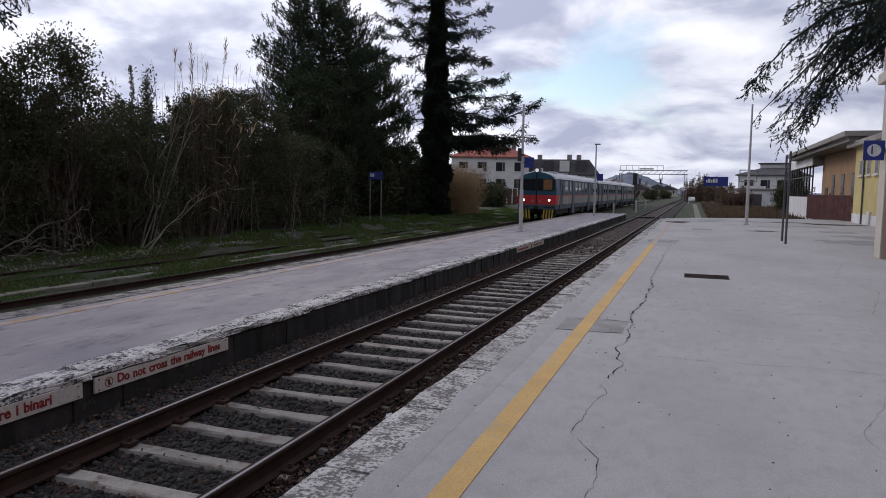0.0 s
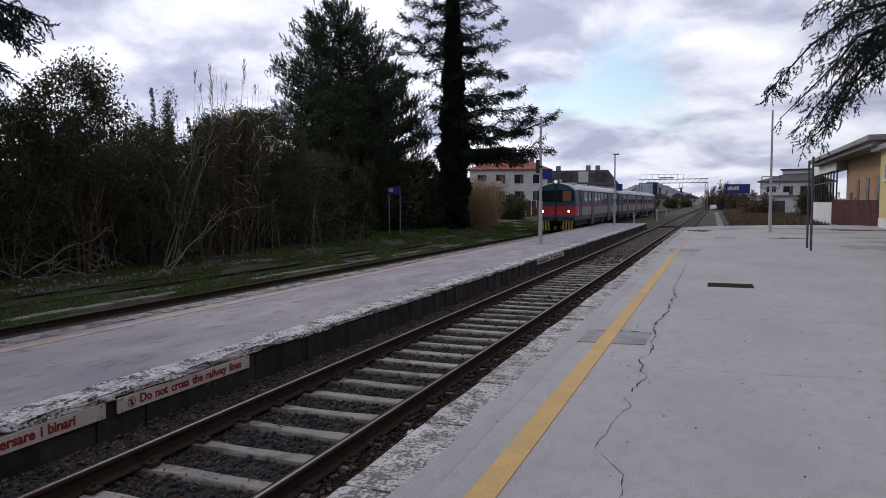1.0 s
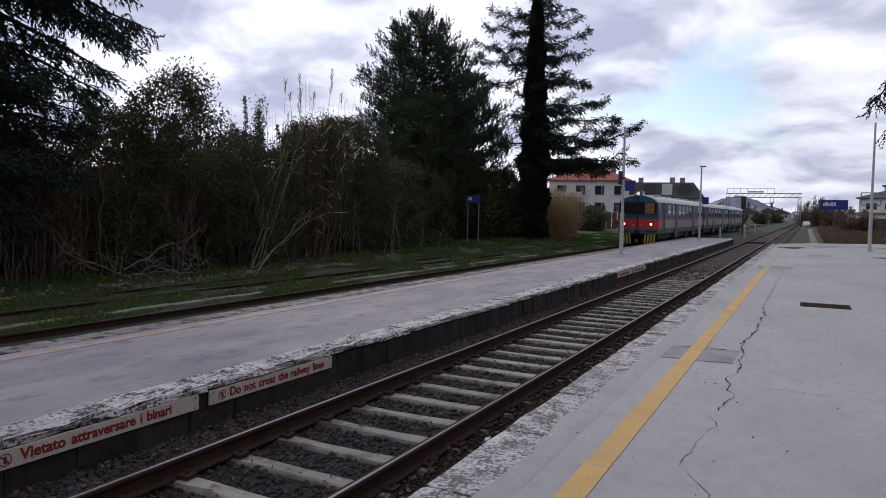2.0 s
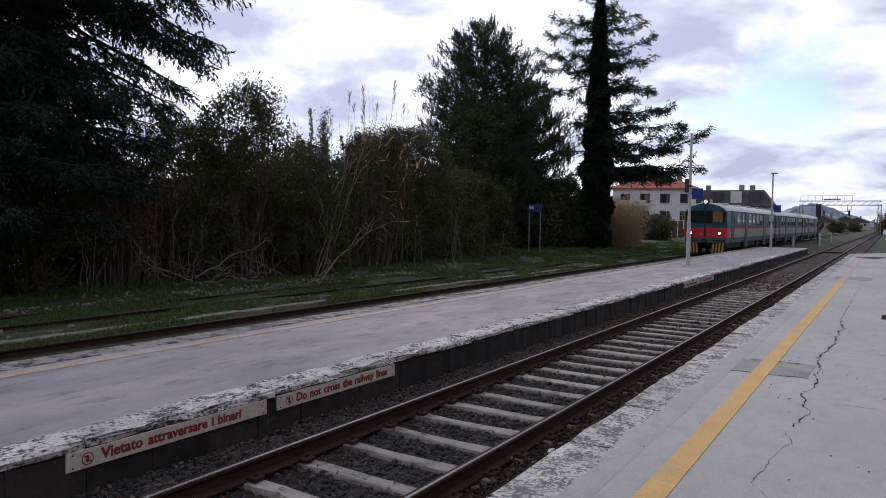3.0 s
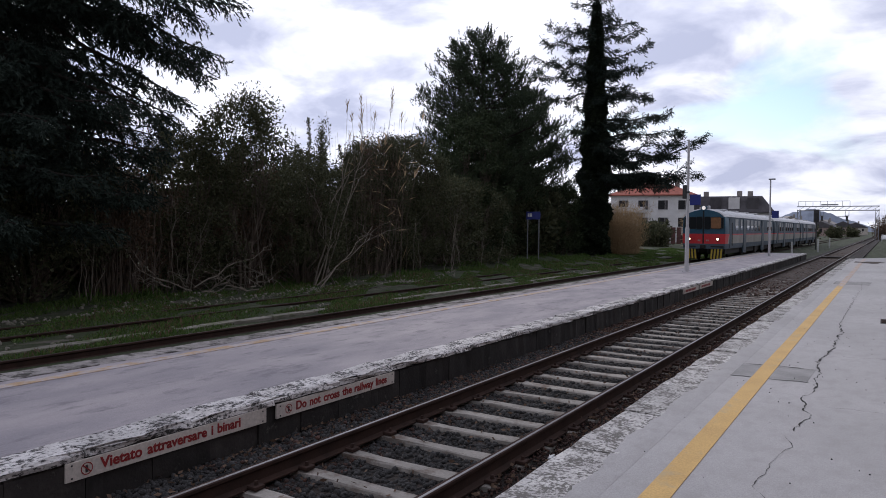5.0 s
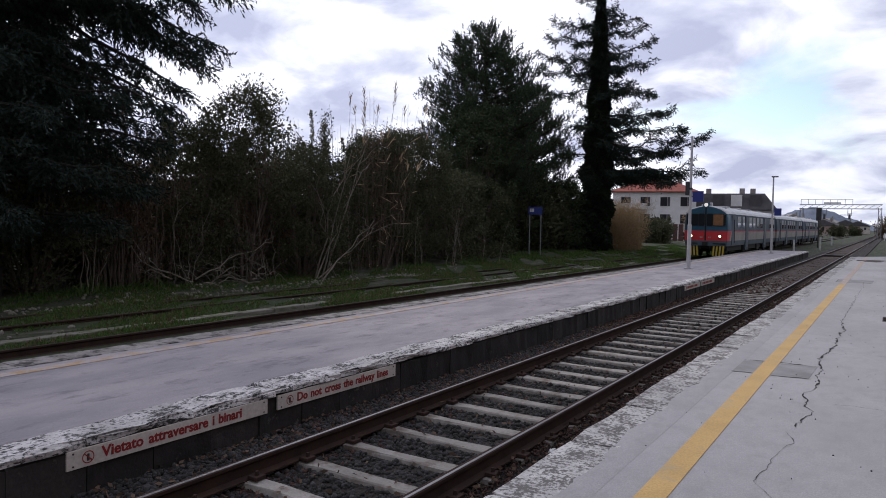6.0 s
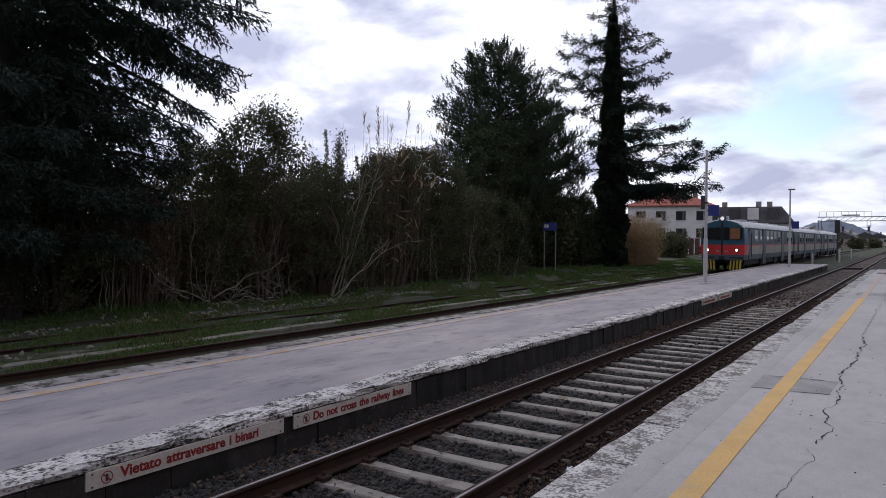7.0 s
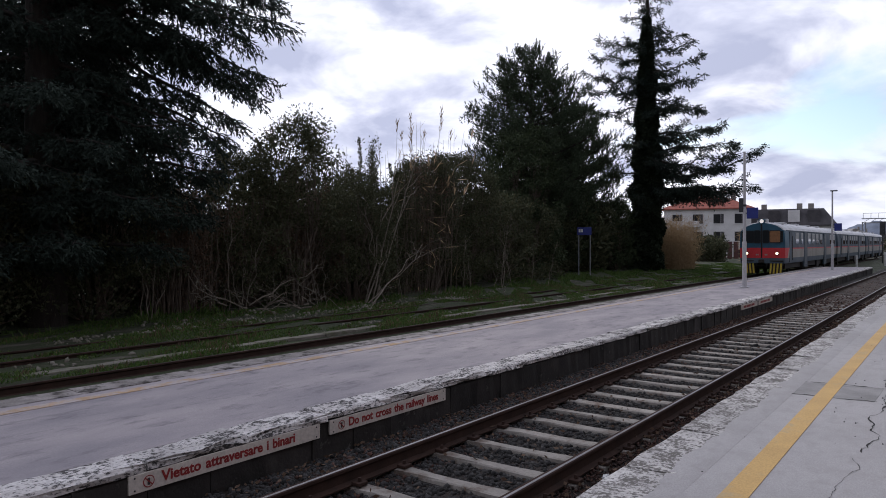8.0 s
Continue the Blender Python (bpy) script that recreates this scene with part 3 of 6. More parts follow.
def pine(at, height, radius, label, limbs_n=110, low=0.25, needle=0.15, shoots=7, needles=22):
    """Ascending limbs in whorls; each branchlet ends in upright shoots set round with needles."""
    t = thing("pine_tree", label, "tree", "lineside trees", at=at)
    s = np.linspace(0, 1, 9)
    trunk = np.stack([0.3 * np.sin(s * 3), 0.2 * s, height * 0.96 * s, 0.34 * (1 - s) + 0.04], 1)
    place("trunk", limb_mesh("trunk", [trunk], 9), M["bark"], t, smooth=True)
    paths, pos, way = [], [], []
    for i in range(limbs_n):
        h = low + (1 - low) * (i + 0.5) / limbs_n
        prof = float(np.interp(h, (0, 0.35, 0.62, 0.82, 0.92, 1.0), (0.85, 0.97, 1.0, 0.86, 0.62, 0.10)))
        ln = radius * prof * rng.uniform(0.62, 1.10)
        a = i * 2.4 + rng.normal(0, 0.25)
        base = np.array([0.3 * math.sin(h * 3), 0.2 * h, max(height * h - 0.30 * ln, 0.4)])
        tip = np.array([math.cos(a) * ln, math.sin(a) * ln, height * h - 0.55 * (1 - h) + rng.normal(0, 0.12)])
        p = bent(base, tip, 0.07 * ln, 7, 0.03 + 0.014 * ln, 0.014, 0.06)
        paths.append(p)
        m = int(5 + ln * 3.6)
        q, d, f = along(p, m)
        q[0], f[0] = p[-1, :3], 1.0
        d = unit(d)
        side = unit(np.cross(d, np.array([[0, 0, 1.0]]))) * rng.choice([-1, 1], m)[:, None]
        k = (0.25 + 0.85 * (1.1 - f) * min(ln / 3, 1))[:, None]
        end = q + d * k * 0.8 + side * k * rng.uniform(0.3, 1.0, (m, 1)) + np.array([[0, 0, 0.28]]) * rng.uniform(0.3, 1.4, (m, 1))
        for j in range(m):
            if f[j] < 0.22:
                continue
            paths.append(np.array([[*q[j], 0.016], [*(q[j] * 0.5 + end[j] * 0.5 - [0, 0, 0.05]), 0.012], [*end[j], 0.006]]))
            u = rng.uniform(0.35, 1.05, (shoots, 1))
            pos.append(q[j] + (end[j] - q[j]) * u + rng.normal(0, 0.19, (shoots, 3)))
            way.append(unit(d[j] * 0.35 + rng.normal(0, 0.36, (shoots, 3)) + np.array([[0, 0, 0.8]])))
    place("branching", limb_mesh("branching", paths, 5), M["bark"], t)
    pos, way = np.concatenate(pos), np.concatenate(way)
    k = np.repeat(np.arange(len(pos)), needles)
    u = rng.random((len(k), 1)) * rng.uniform(0.25, 0.55, (len(pos), 1))[k]
    out = unit(way[k] * 0.6 + rng.normal(0, 0.5, (len(k), 3)))
    place("crown", leaf_mesh("crown", [needle_blades(pos[k] + way[k] * u, out, rng.uniform(0.6, 1.2, len(k)) * needle, needle * 0.30)]), M["pine"], t, "dense dark green needle clumps")
    return t


def leafy_tree(at, height, rx, ry, label, clumps=120, per=170, size=0.10, mat="leaf", low=0.4, name="small_tree", stems=5, group="lineside trees", peak=0.9):
    """Several stems that fork into twigs, with leaves gathered in loose clumps at the twig ends."""
    t = thing(name, label, "tree", group, at=at)
    paths, pos, way = [], [], []
    roots = []
    for i in range(stems):
        a = i * 2.4
        b = np.array([math.cos(a) * rx * 0.45, math.sin(a) * ry * 0.45, height * 0.72 * rng.uniform(0.8, 1.1)])
        p = bent((b[0] * 0.25, b[1] * 0.25, -0.02), b, -0.1, 7, 0.03 + height * 0.006, 0.02, 0.09)
        paths.append(p)
        roots.append(p)
    for i in range(clumps):
        h = low + (1 - low) * rng.random() ** peak
        w = math.sqrt(max(1 - ((h - 0.62) / 0.42) ** 2, 0.06)) if h > 0.62 else 1.0
        a, k = rng.random() * 2 * np.pi, math.sqrt(rng.uniform(0.15, 1.0)) * rng.uniform(0.85, 1.12)
        c = np.array([math.cos(a) * rx * w * k, math.sin(a) * ry * w * k, height * h])
        p = roots[int(np.argmin([np.linalg.norm(r[4, :2] - c[:2]) for r in roots]))]
        j = int(np.clip(h / 0.85 * 6 - 2, 0, 6))
        paths.append(bent(p[j, :3], c, 0.02, 5, 0.016, 0.004, 0.05))
        n = int(per * rng.uniform(0.5, 1.4))
        rad = rng.uniform(0.16, 0.34) * (0.6 + 0.2 * min(height / 6, 2))
        off = rng.normal(0, 1, (n, 3)) * rad * np.array([[1, 1, 0.8]])
        pos.append(c + off)
        way.append(off * 1.2 + rng.normal(0, 0.5, (n, 3)) + np.array([[0, 0, 0.15]]))
    place("branching", limb_mesh("branching", paths, 4), M["twig"], t)
    q, w = np.concatenate(pos), np.concatenate(way)
    q[:, 2] = np.maximum(q[:, 2], 0.02)
    place("crown", leaf_mesh("crown", [blades(q, w, rng.uniform(0.6, 1.4, len(q)) * size, size * 0.5)]), M[mat], t)
    return t


def shrub(at, height, rx, ry, label, leaves=16000, size=0.13, mat="leaf", name="shrub", spikes=6, low=0.0, bare=14, group="lineside shrubs", stems=46, loose=0.30):
    """Many stems that fan out from the base, leafy along their upper part and tapering to thin tips; a few stay bare."""
    t = thing(name, label, "shrub", group, at=at)
    paths, pos, way = [], [], []
    per = leaves // (stems + 2 * spikes)
    for i in range(stems + spikes):
        a = rng.random() * 2 * np.pi
        k = math.sqrt(rng.random())
        up = i >= stems
        h = height * (rng.uniform(0.78, 1.04) if up else (1 - 0.42 * k ** 1.5) * rng.uniform(0.55, 0.98))
        k = k * 0.7 if up else k
        tip = np.array([math.cos(a) * rx * k, math.sin(a) * ry * k, h])
        p = bent((tip[0] * 0.35, tip[1] * 0.35, 0), tip, -0.12, 7, 0.035, 0.006, 0.10)
        paths.append(p)
        m = per * 2 if up else per
        q, d, s = along(p, m)
        keep = s > low + 0.05 * rng.random(m)
        q, d, s = q[keep], d[keep], s[keep]
        wide = (loose if not up else loose * 0.8) * (0.45 + 1.7 * np.sqrt(np.clip(1 - s, 0, 1))) * (0.7 + 0.5 * np.sin(s * 14 + i))
        off = rng.normal(0, 1, (len(q), 3)) * wide[:, None] * 0.62
        pos.append(q + off)
        way.append(unit(d) * 0.6 + off * 0.8 + rng.normal(0, 0.6, (len(q), 3)))
    for i in range(bare):
        a = rng.random() * 2 * np.pi
        k = 0.5 + 0.5 * rng.random()
        b = (math.cos(a) * rx * k, math.sin(a) * ry * k, height * rng.uniform(0.4, 1.1))
        paths.append(bent((b[0] * 0.8, b[1] * 0.8, 0), b, -0.1, 6, 0.018, 0.004, 0.06))
    place("branching", limb_mesh("branching", paths, 4), M["twig"], t)
    q, w = np.concatenate(pos), np.concatenate(way)
    q[:, 2] = np.maximum(q[:, 2], 0.02)
    n = len(q)
    place("crown", leaf_mesh("crown", [blades(q, w, rng.uniform(0.6, 1.4, n) * size, size * 0.5)]), M[mat], t)
    return t


def cane_clump(at, height, rx, ry, label, stems=160, leaf=14, plume=True, name="cane_clump", stem_mat="cane"):
    t = thing(name, label, "reeds", "cane clumps", at=at)
    paths, sets, pl = [], [], []
    for i in range(stems):
        a, k = rng.random() * 2 * np.pi, math.sqrt(rng.random())
        b = np.array([math.cos(a) * rx * k, math.sin(a) * ry * k, 0])
        h = height * rng.uniform(0.55, 1.0)
        tip = b + np.array([rng.normal(0, 0.12) * h + b[0] * 0.15, rng.normal(0, 0.12) * h + b[1] * 0.15, h])
        p = bent(b, tip, 0.02, 6, 0.014, 0.005, 0.03)
        paths.append(p)
        q, d, s = along(p, leaf)
        sets.append(blades(q, unit(d) * 0.5 + rng.normal(0, 0.6, (leaf, 3)) + np.array([[0, 0, -0.15]]), rng.uniform(0.3, 0.8, leaf), 0.035))
        if plume and rng.random() < 0.3:
            m = 16
            z = rng.random(m)[:, None] * 0.45
            pl.append(blades(tip[None] - z * unit(d)[:1], unit(d)[:1] + rng.normal(0, 0.25, (m, 3)), 0.28, 0.025))
    place("cane_growth", limb_mesh("cane_growth", paths, 4), M[stem_mat], t)
    place("foliage", leaf_mesh("foliage", sets + pl), M["cane"], t, "dry straw-coloured leaves and plumes")
    return t


def gz(x, y):
    return (x, y, ground_z(x, y) - 0.03)


# tall cedar with an ivy-covered trunk
limbs = []
for i in range(46):
    z = 5.0 + i * 0.42 + rng.normal(0, 0.22)
    az = i * 137.5 + rng.normal(0, 18)
    near = math.cos(math.radians(az - 70))
    ln = (4.6 - 0.15 * (z - 6)) * (0.85 + 0.15 * near) * rng.uniform(0.45, 1.15)
    limbs.append((z, az, max(ln, 1.0), ln * rng.uniform(-0.30, 0.22)))
limbs += [(7.6, 70, 8.6, 1.6), (8.3, 62, 7.0, 0.6), (6.9, 78, 7.6, 0.2), (6.2, 60, 7.2, -0.3), (6.9, 66, 8.4, -0.9), (5.8, 84, 6.0, -0.5), (8.9, 80, 6.4, 0.1), (9.6, 68, 6.8, -0.1), (11.2, 70, 6.0, 0.2), (11.0, 52, 4.8, 0.1),
          (13.4, 72, 4.6, -1.0), (13.0, 88, 4.2, -0.5), (14.9, 66, 4.6, 0.5), (16.3, 75, 4.2, 0.6), (17.8, 70, 3.6, 0.2), (15.6, 250, 5.0, 0.6), (14.6, 244, 4.4, -0.3), (17.0, 252, 4.4, 0.7), (18.6, 248, 3.8, 0.3), (13.2, 256, 4.0, -0.4)]
cedar(gz(-20.5, 55), 24.5, limbs, "tall dark cedar with drooping flat branches and an ivy-covered trunk", ivy=(62000, 20.5, 1.08, 0.16), trunk_r=0.48, tufts=34, needle=0.20, needles=10, slim=0.30, droop=0.14, finger=2.0,
      hang=0.45, tip_up=0.06, spread=1.0, flat=0.11, wob=0.17)

# two pines whose crowns run together
pine(gz(-24.2, 42.3), 15.1, 4.4, "broad dark pine with dense upright needle clumps", limbs_n=120, low=0.30)
pine(gz(-25.2, 51.0), 13.0, 4.2, "dark pine with a rounded crown beside a taller one", limbs_n=85, low=0.30)
leafy_tree(gz(-22.6, 38.6), 9.4, 2.5, 2.9, "dense dark evergreen tree growing before a pine", clumps=300, per=130, size=0.16, low=0.06, name="evergreen_tree", mat="laurel")
leafy_tree(gz(-24.0, 47.0), 7.6, 2.2, 2.6, "dark evergreen tree with thin stems under the pines", clumps=170, per=110, size=0.17, low=0.1, name="evergreen_tree", mat="laurel")

leafy_tree(gz(-22.6, 53.0), 5.6, 1.8, 2.0, "dark evergreen bush beside an ivy-covered trunk", clumps=110, per=100, size=0.18, low=0.05, name="bush", mat="laurel", group="lineside shrubs")
leafy_tree(gz(-22.0, 57.6), 3.6, 2.0, 1.8, "dark evergreen bush behind an ivy-covered trunk", clumps=80, per=90, size=0.18, low=0.05, name="bush", mat="laurel", group="lineside shrubs")

# great cedar whose branches hang over the shrubs
limbs = []
for i in range(96):
    z = 1.8 + i * 0.165
    az = i * 137.5
    ln = (7.6 - 0.12 * z) * rng.uniform(0.75, 1.1)
    if math.cos(math.radians(az - 40)) > 0.1:
        ln *= min(0.50 + 0.035 * z, 0.85)
    if (math.cos(math.radians(az - 30)) > -0.4 and z < 6.5) or i % 2:
        limbs.append((z, az, ln, -0.16 * ln * rng.uniform(0.2, 1.8)))
limbs += [(9.9, 47, 6.7, -2.3), (10.6, 41, 6.2, -2.0), (9.3, 42, 6.2, -3.0), (8.7, 37, 5.8, -2.9), (8.1, 34, 5.3, -2.9), (11.6, 45, 6.2, -1.6), (12.6, 38, 6.0, -1.2), (10.2, 30, 5.8, -2.6), (9.1, 27, 5.4, -2.5),
          (9.7, 52, 6.0, -2.0), (11.0, 36, 6.3, -2.2), (8.9, 45, 5.6, -2.9), (7.2, 30, 5.0, -2.4), (6.2, 34, 4.6, -2.0), (5.4, 40, 4.2, -1.8), (4.6, 32, 4.2, -1.6), (3.8, 44, 3.8, -1.2), (6.8, 48, 4.6, -2.2)]
cedar(gz(-20.0, 8.6), 19.0, limbs, "great dark cedar with long drooping branches", tufts=36, needle=0.15, needles=13, trunk_r=0.55, spread=0.75, slim=0.30, finger=3.0, droop=0.5, hang=0.75, tip_up=0.10, bow=0.07)
limbs = []
for i in range(60):
    z = 1.6 + i * 0.27
    ln = (6.0 - 0.16 * z) * rng.uniform(0.8, 1.1)
    limbs.append((z, i * 137.5, ln, -0.12 * ln * rng.uniform(0.3, 1.6)))
cedar(gz(-25.5, 10.6), 18.0, limbs, "dark conifer crowded behind a larger cedar", tufts=20, needle=0.42, needles=6, trunk_r=0.4, spread=1.3, hang=0.5)

# cedar behind the station porch, with branches hanging out over the platform
limbs = []
for i in range(36):
    z = 7.6 + i * 0.11
    az = -92 + (i * 37) % 60 - 30
    limbs.append((z, az, rng.uniform(4.2, 6.6), -rng.uniform(0.3, 1.2)))
for i in range(16):
    limbs.append((8.2 + 0.2 * i, -110 + 5 * i, rng.uniform(3.0, 5.2), -rng.uniform(0.8, 2.0)))
limbs += [(7.9, -96, 8.4, -2.7), (8.4, -95, 6.9, -4.6), (8.2, -93, 6.5, -4.7), (8.4, -96, 7.5, -4.5), (8.3, -94.5, 7.2, -4.9), (8.2, -96, 7.9, -3.8), (8.6, -94, 6.2, -4.0),
          (9.6, -97, 7.4, -0.6), (8.9, -97, 7.2, -1.2), (10.6, -96, 7.4, -0.3), (11.6, -97, 7.4, -0.2)]
cedar((9.9, 27.5, -0.03), 16.0, limbs, "dark cedar whose drooping branches hang over the platform", tufts=26, needle=0.13, needles=14, trunk_r=0.4, spread=0.8, droop=0.7, slim=0.28, finger=2.6, bow=0.20, wob=0.32, hang=0.8, flat=0.14)

# shrubs along the edge of the wood
for y, h, rx, ry, x, brown in ((3, 5.0, 2.0, 2.6, -20.5, 0), (6.5, 4.4, 1.8, 2.4, -20.0, 0), (10.0, 4.6, 1.8, 2.4, -20.2, 0), (13.2, 5.6, 1.9, 2.2, -20.5, 1), (15.4, 5.2, 1.7, 1.8, -20.3, 0),
                               (18.6, 4.6, 1.6, 1.8, -20.4, 1), (21.0, 5.0, 1.8, 1.8, -20.2, 0), (24.5, 6.0, 2.0, 2.2, -21.0, 1), (26.8, 6.2, 2.0, 2.2, -21.0, 0), (29.5, 6.6, 2.2, 2.4, -21.5, 0),
                               (33.0, 4.8, 2.0, 2.6, -21.0, 0), (37.0, 4.8, 2.0, 2.6, -21.5, 0), (41.0, 4.8, 2.0, 2.6, -23.6, 0), (45.5, 5.2, 2.0, 2.6, -24.0, 0), (50.0, 5.8, 2.2, 2.8, -23.6, 0)):
    if brown:
        shrub(gz(x, y), h, rx, ry, "tangled shrub of brownish twigs and sparse withered leaves", leaves=11000, size=0.10, mat="brown_leaf", spikes=3, bare=36)
    else:
        leafy_tree(gz(x, y), h, rx * 1.05, ry * 1.05, "dense dark evergreen shrub with bare stems", clumps=150, per=105 if y < 31 else 70, size=0.115 if y < 31 else 0.16, low=0.06, name="shrub", group="lineside shrubs", stems=9)
leafy_tree(gz(-19.3, 17.0), 6.75, 1.65, 1.75, "small-leaved evergreen tree with a rounded top", clumps=130, per=105, size=0.115, low=0.42)
shrub(gz(-19.9, 21.2), 6.5, 1.2, 1.5, "pointed dark evergreen shrub", leaves=17000, size=0.10, spikes=7, low=0.15, stems=14)
shrub(gz(-19.8, 23.2), 6.4, 0.9, 1.1, "pointed dark evergreen shrub with several tips", leaves=17000, size=0.10, spikes=6, low=0.15, stems=16)
leafy_tree(gz(-19.0, 19.6), 4.7, 1.5, 1.8, "rounded olive-green bush with arching stems", clumps=120, per=130, size=0.085, low=0.1, name="bush", group="lineside shrubs")
leafy_tree(gz(-20.2, 26.0), 6.3, 1.4, 1.7, "dark evergreen bush with withered tips", clumps=120, per=130, size=0.10, low=0.1, name="bush", group="lineside shrubs")
leafy_tree(gz(-20.6, 29.5), 6.6, 1.7, 1.9, "dense dark evergreen bush beside the canes", clumps=150, per=130, size=0.11, low=0.08, name="bush", group="lineside shrubs")
leafy_tree(gz(-20.2, 25.6), 5.9, 1.2, 1.5, "reddish-brown withered shrub among evergreens", clumps=60, per=80, size=0.10, mat="brown_leaf", low=0.35, name="withered_shrub", group="lineside shrubs")
shrub(gz(-20.0, 12.4), 6.0, 1.0, 1.2, "thin leafless shrub of upright twigs", leaves=2500, mat="brown_leaf", spikes=6, low=0.5, stems=40, bare=70)
# deeper wood that closes the view behind the edge
for i in range(15):
    y = -6 + i * 5.0
    shrub(gz(-25.5 + (i % 2) * 1.5, y), 5.5 + (i % 3) * 0.35, 2.8, 3.4, "dark tangled thicket at the edge of the wood", leaves=6500, size=0.40, name="thicket", spikes=3, bare=4, group="thickets", loose=0.5)
cane_clump(gz(-19.4, 24.2), 7.7, 1.5, 2.2, "tall dry canes with feathery plumes", stems=60, leaf=2, stem_mat="twig")
cane_clump(gz(-19.8, 59.5), 4.6, 1.6, 2.4, "broad clump of pale dry cane", stems=420, leaf=16, plume=False)
cane_clump(gz(-17.6, 78.0), 4.0, 1.0, 1.4, "slender clump of pale dry cane", stems=220, leaf=14, plume=False)

# far clumps beyond the platform's end
for x, y, h in ((-1.4, 206, 6.6), (1.6, 200, 7.6), (4.6, 194, 7.0), (7.6, 188, 5.8)):
    shrub(gz(x, y), h, 2.8, 2.8, "bare brownish trees beyond the field", leaves=4500, size=0.36, mat="brown_leaf", name="far_thicket", bare=60, group="far thickets", loose=0.45)
shrub(gz(6.4, 124), 3.4, 3.0, 2.6, "low brown thicket in the field", leaves=5000, size=0.3, mat="brown_leaf", name="far_thicket", bare=30, group="far thickets", loose=0.45)
shrub(gz(11.0, 95), 5.4, 1.9, 1.9, "rounded dark evergreen bush before a distant house", leaves=14000, size=0.25, loose=0.45)
for y, x in ((66, -23), (72, -25), (84, -24), (92, -26)):
    shrub(gz(x, y), 3.2, 2.4, 3.0, "low dark hedge beyond the cane clumps", leaves=9000, size=0.3, name="far_hedge", group="far hedges", loose=0.45)

# ---- the railcar train on the second track ----
TRAIN_Y = 49.5
LEVELS = (0.80, 1.15, 1.74, 1.82, 2.30, 2.72, 2.97, 3.16, 3.32, 3.45, 3.53)
HALF_W = (1.38, 1.41, 1.43, 1.43, 1.42, 1.40, 1.36, 1.24, 1.00, 0.62, 0.22)


def rrect(bm, cx, cz, w, h, r, y0, y1, seg=3):
    """A rounded rectangle in x and z with thickness along y."""
    pts = []
    for sx, sz, a0 in ((1, 1, 0), (-1, 1, 90), (-1, -1, 180), (1, -1, 270)):
        for k in range(seg + 1):
            a = math.radians(a0 + 90 * k / seg)
            pts.append((cx + sx * (w / 2 - r) + r * math.cos(a), cz + sz * (h / 2 - r) + r * math.sin(a)))
    return extrude_profile(bm, pts, y0, y1)


def side_rect(bm, y0, y1, z0, z1, x0, x1, r=0.06):
    """A rounded rectangle on a car's side, thick along x."""
    rrect(bm, (y0 + y1) / 2, (z0 + z1) / 2, y1 - y0, z1 - z0, r, x0, x1)
    bmesh.ops.transform(bm, matrix=Matrix(((0, 1, 0, 0), (1, 0, 0, 0), (0, 0, 1, 0), (0, 0, 0, 1))), verts=bm.verts)
    bmesh.ops.recalc_face_normals(bm, faces=bm.faces)
    return bm


def side_x(z):
    return float(np.interp(z, LEVELS, HALF_W))


def front_y(x):
    return 0.16 * (x / 1.4) ** 2


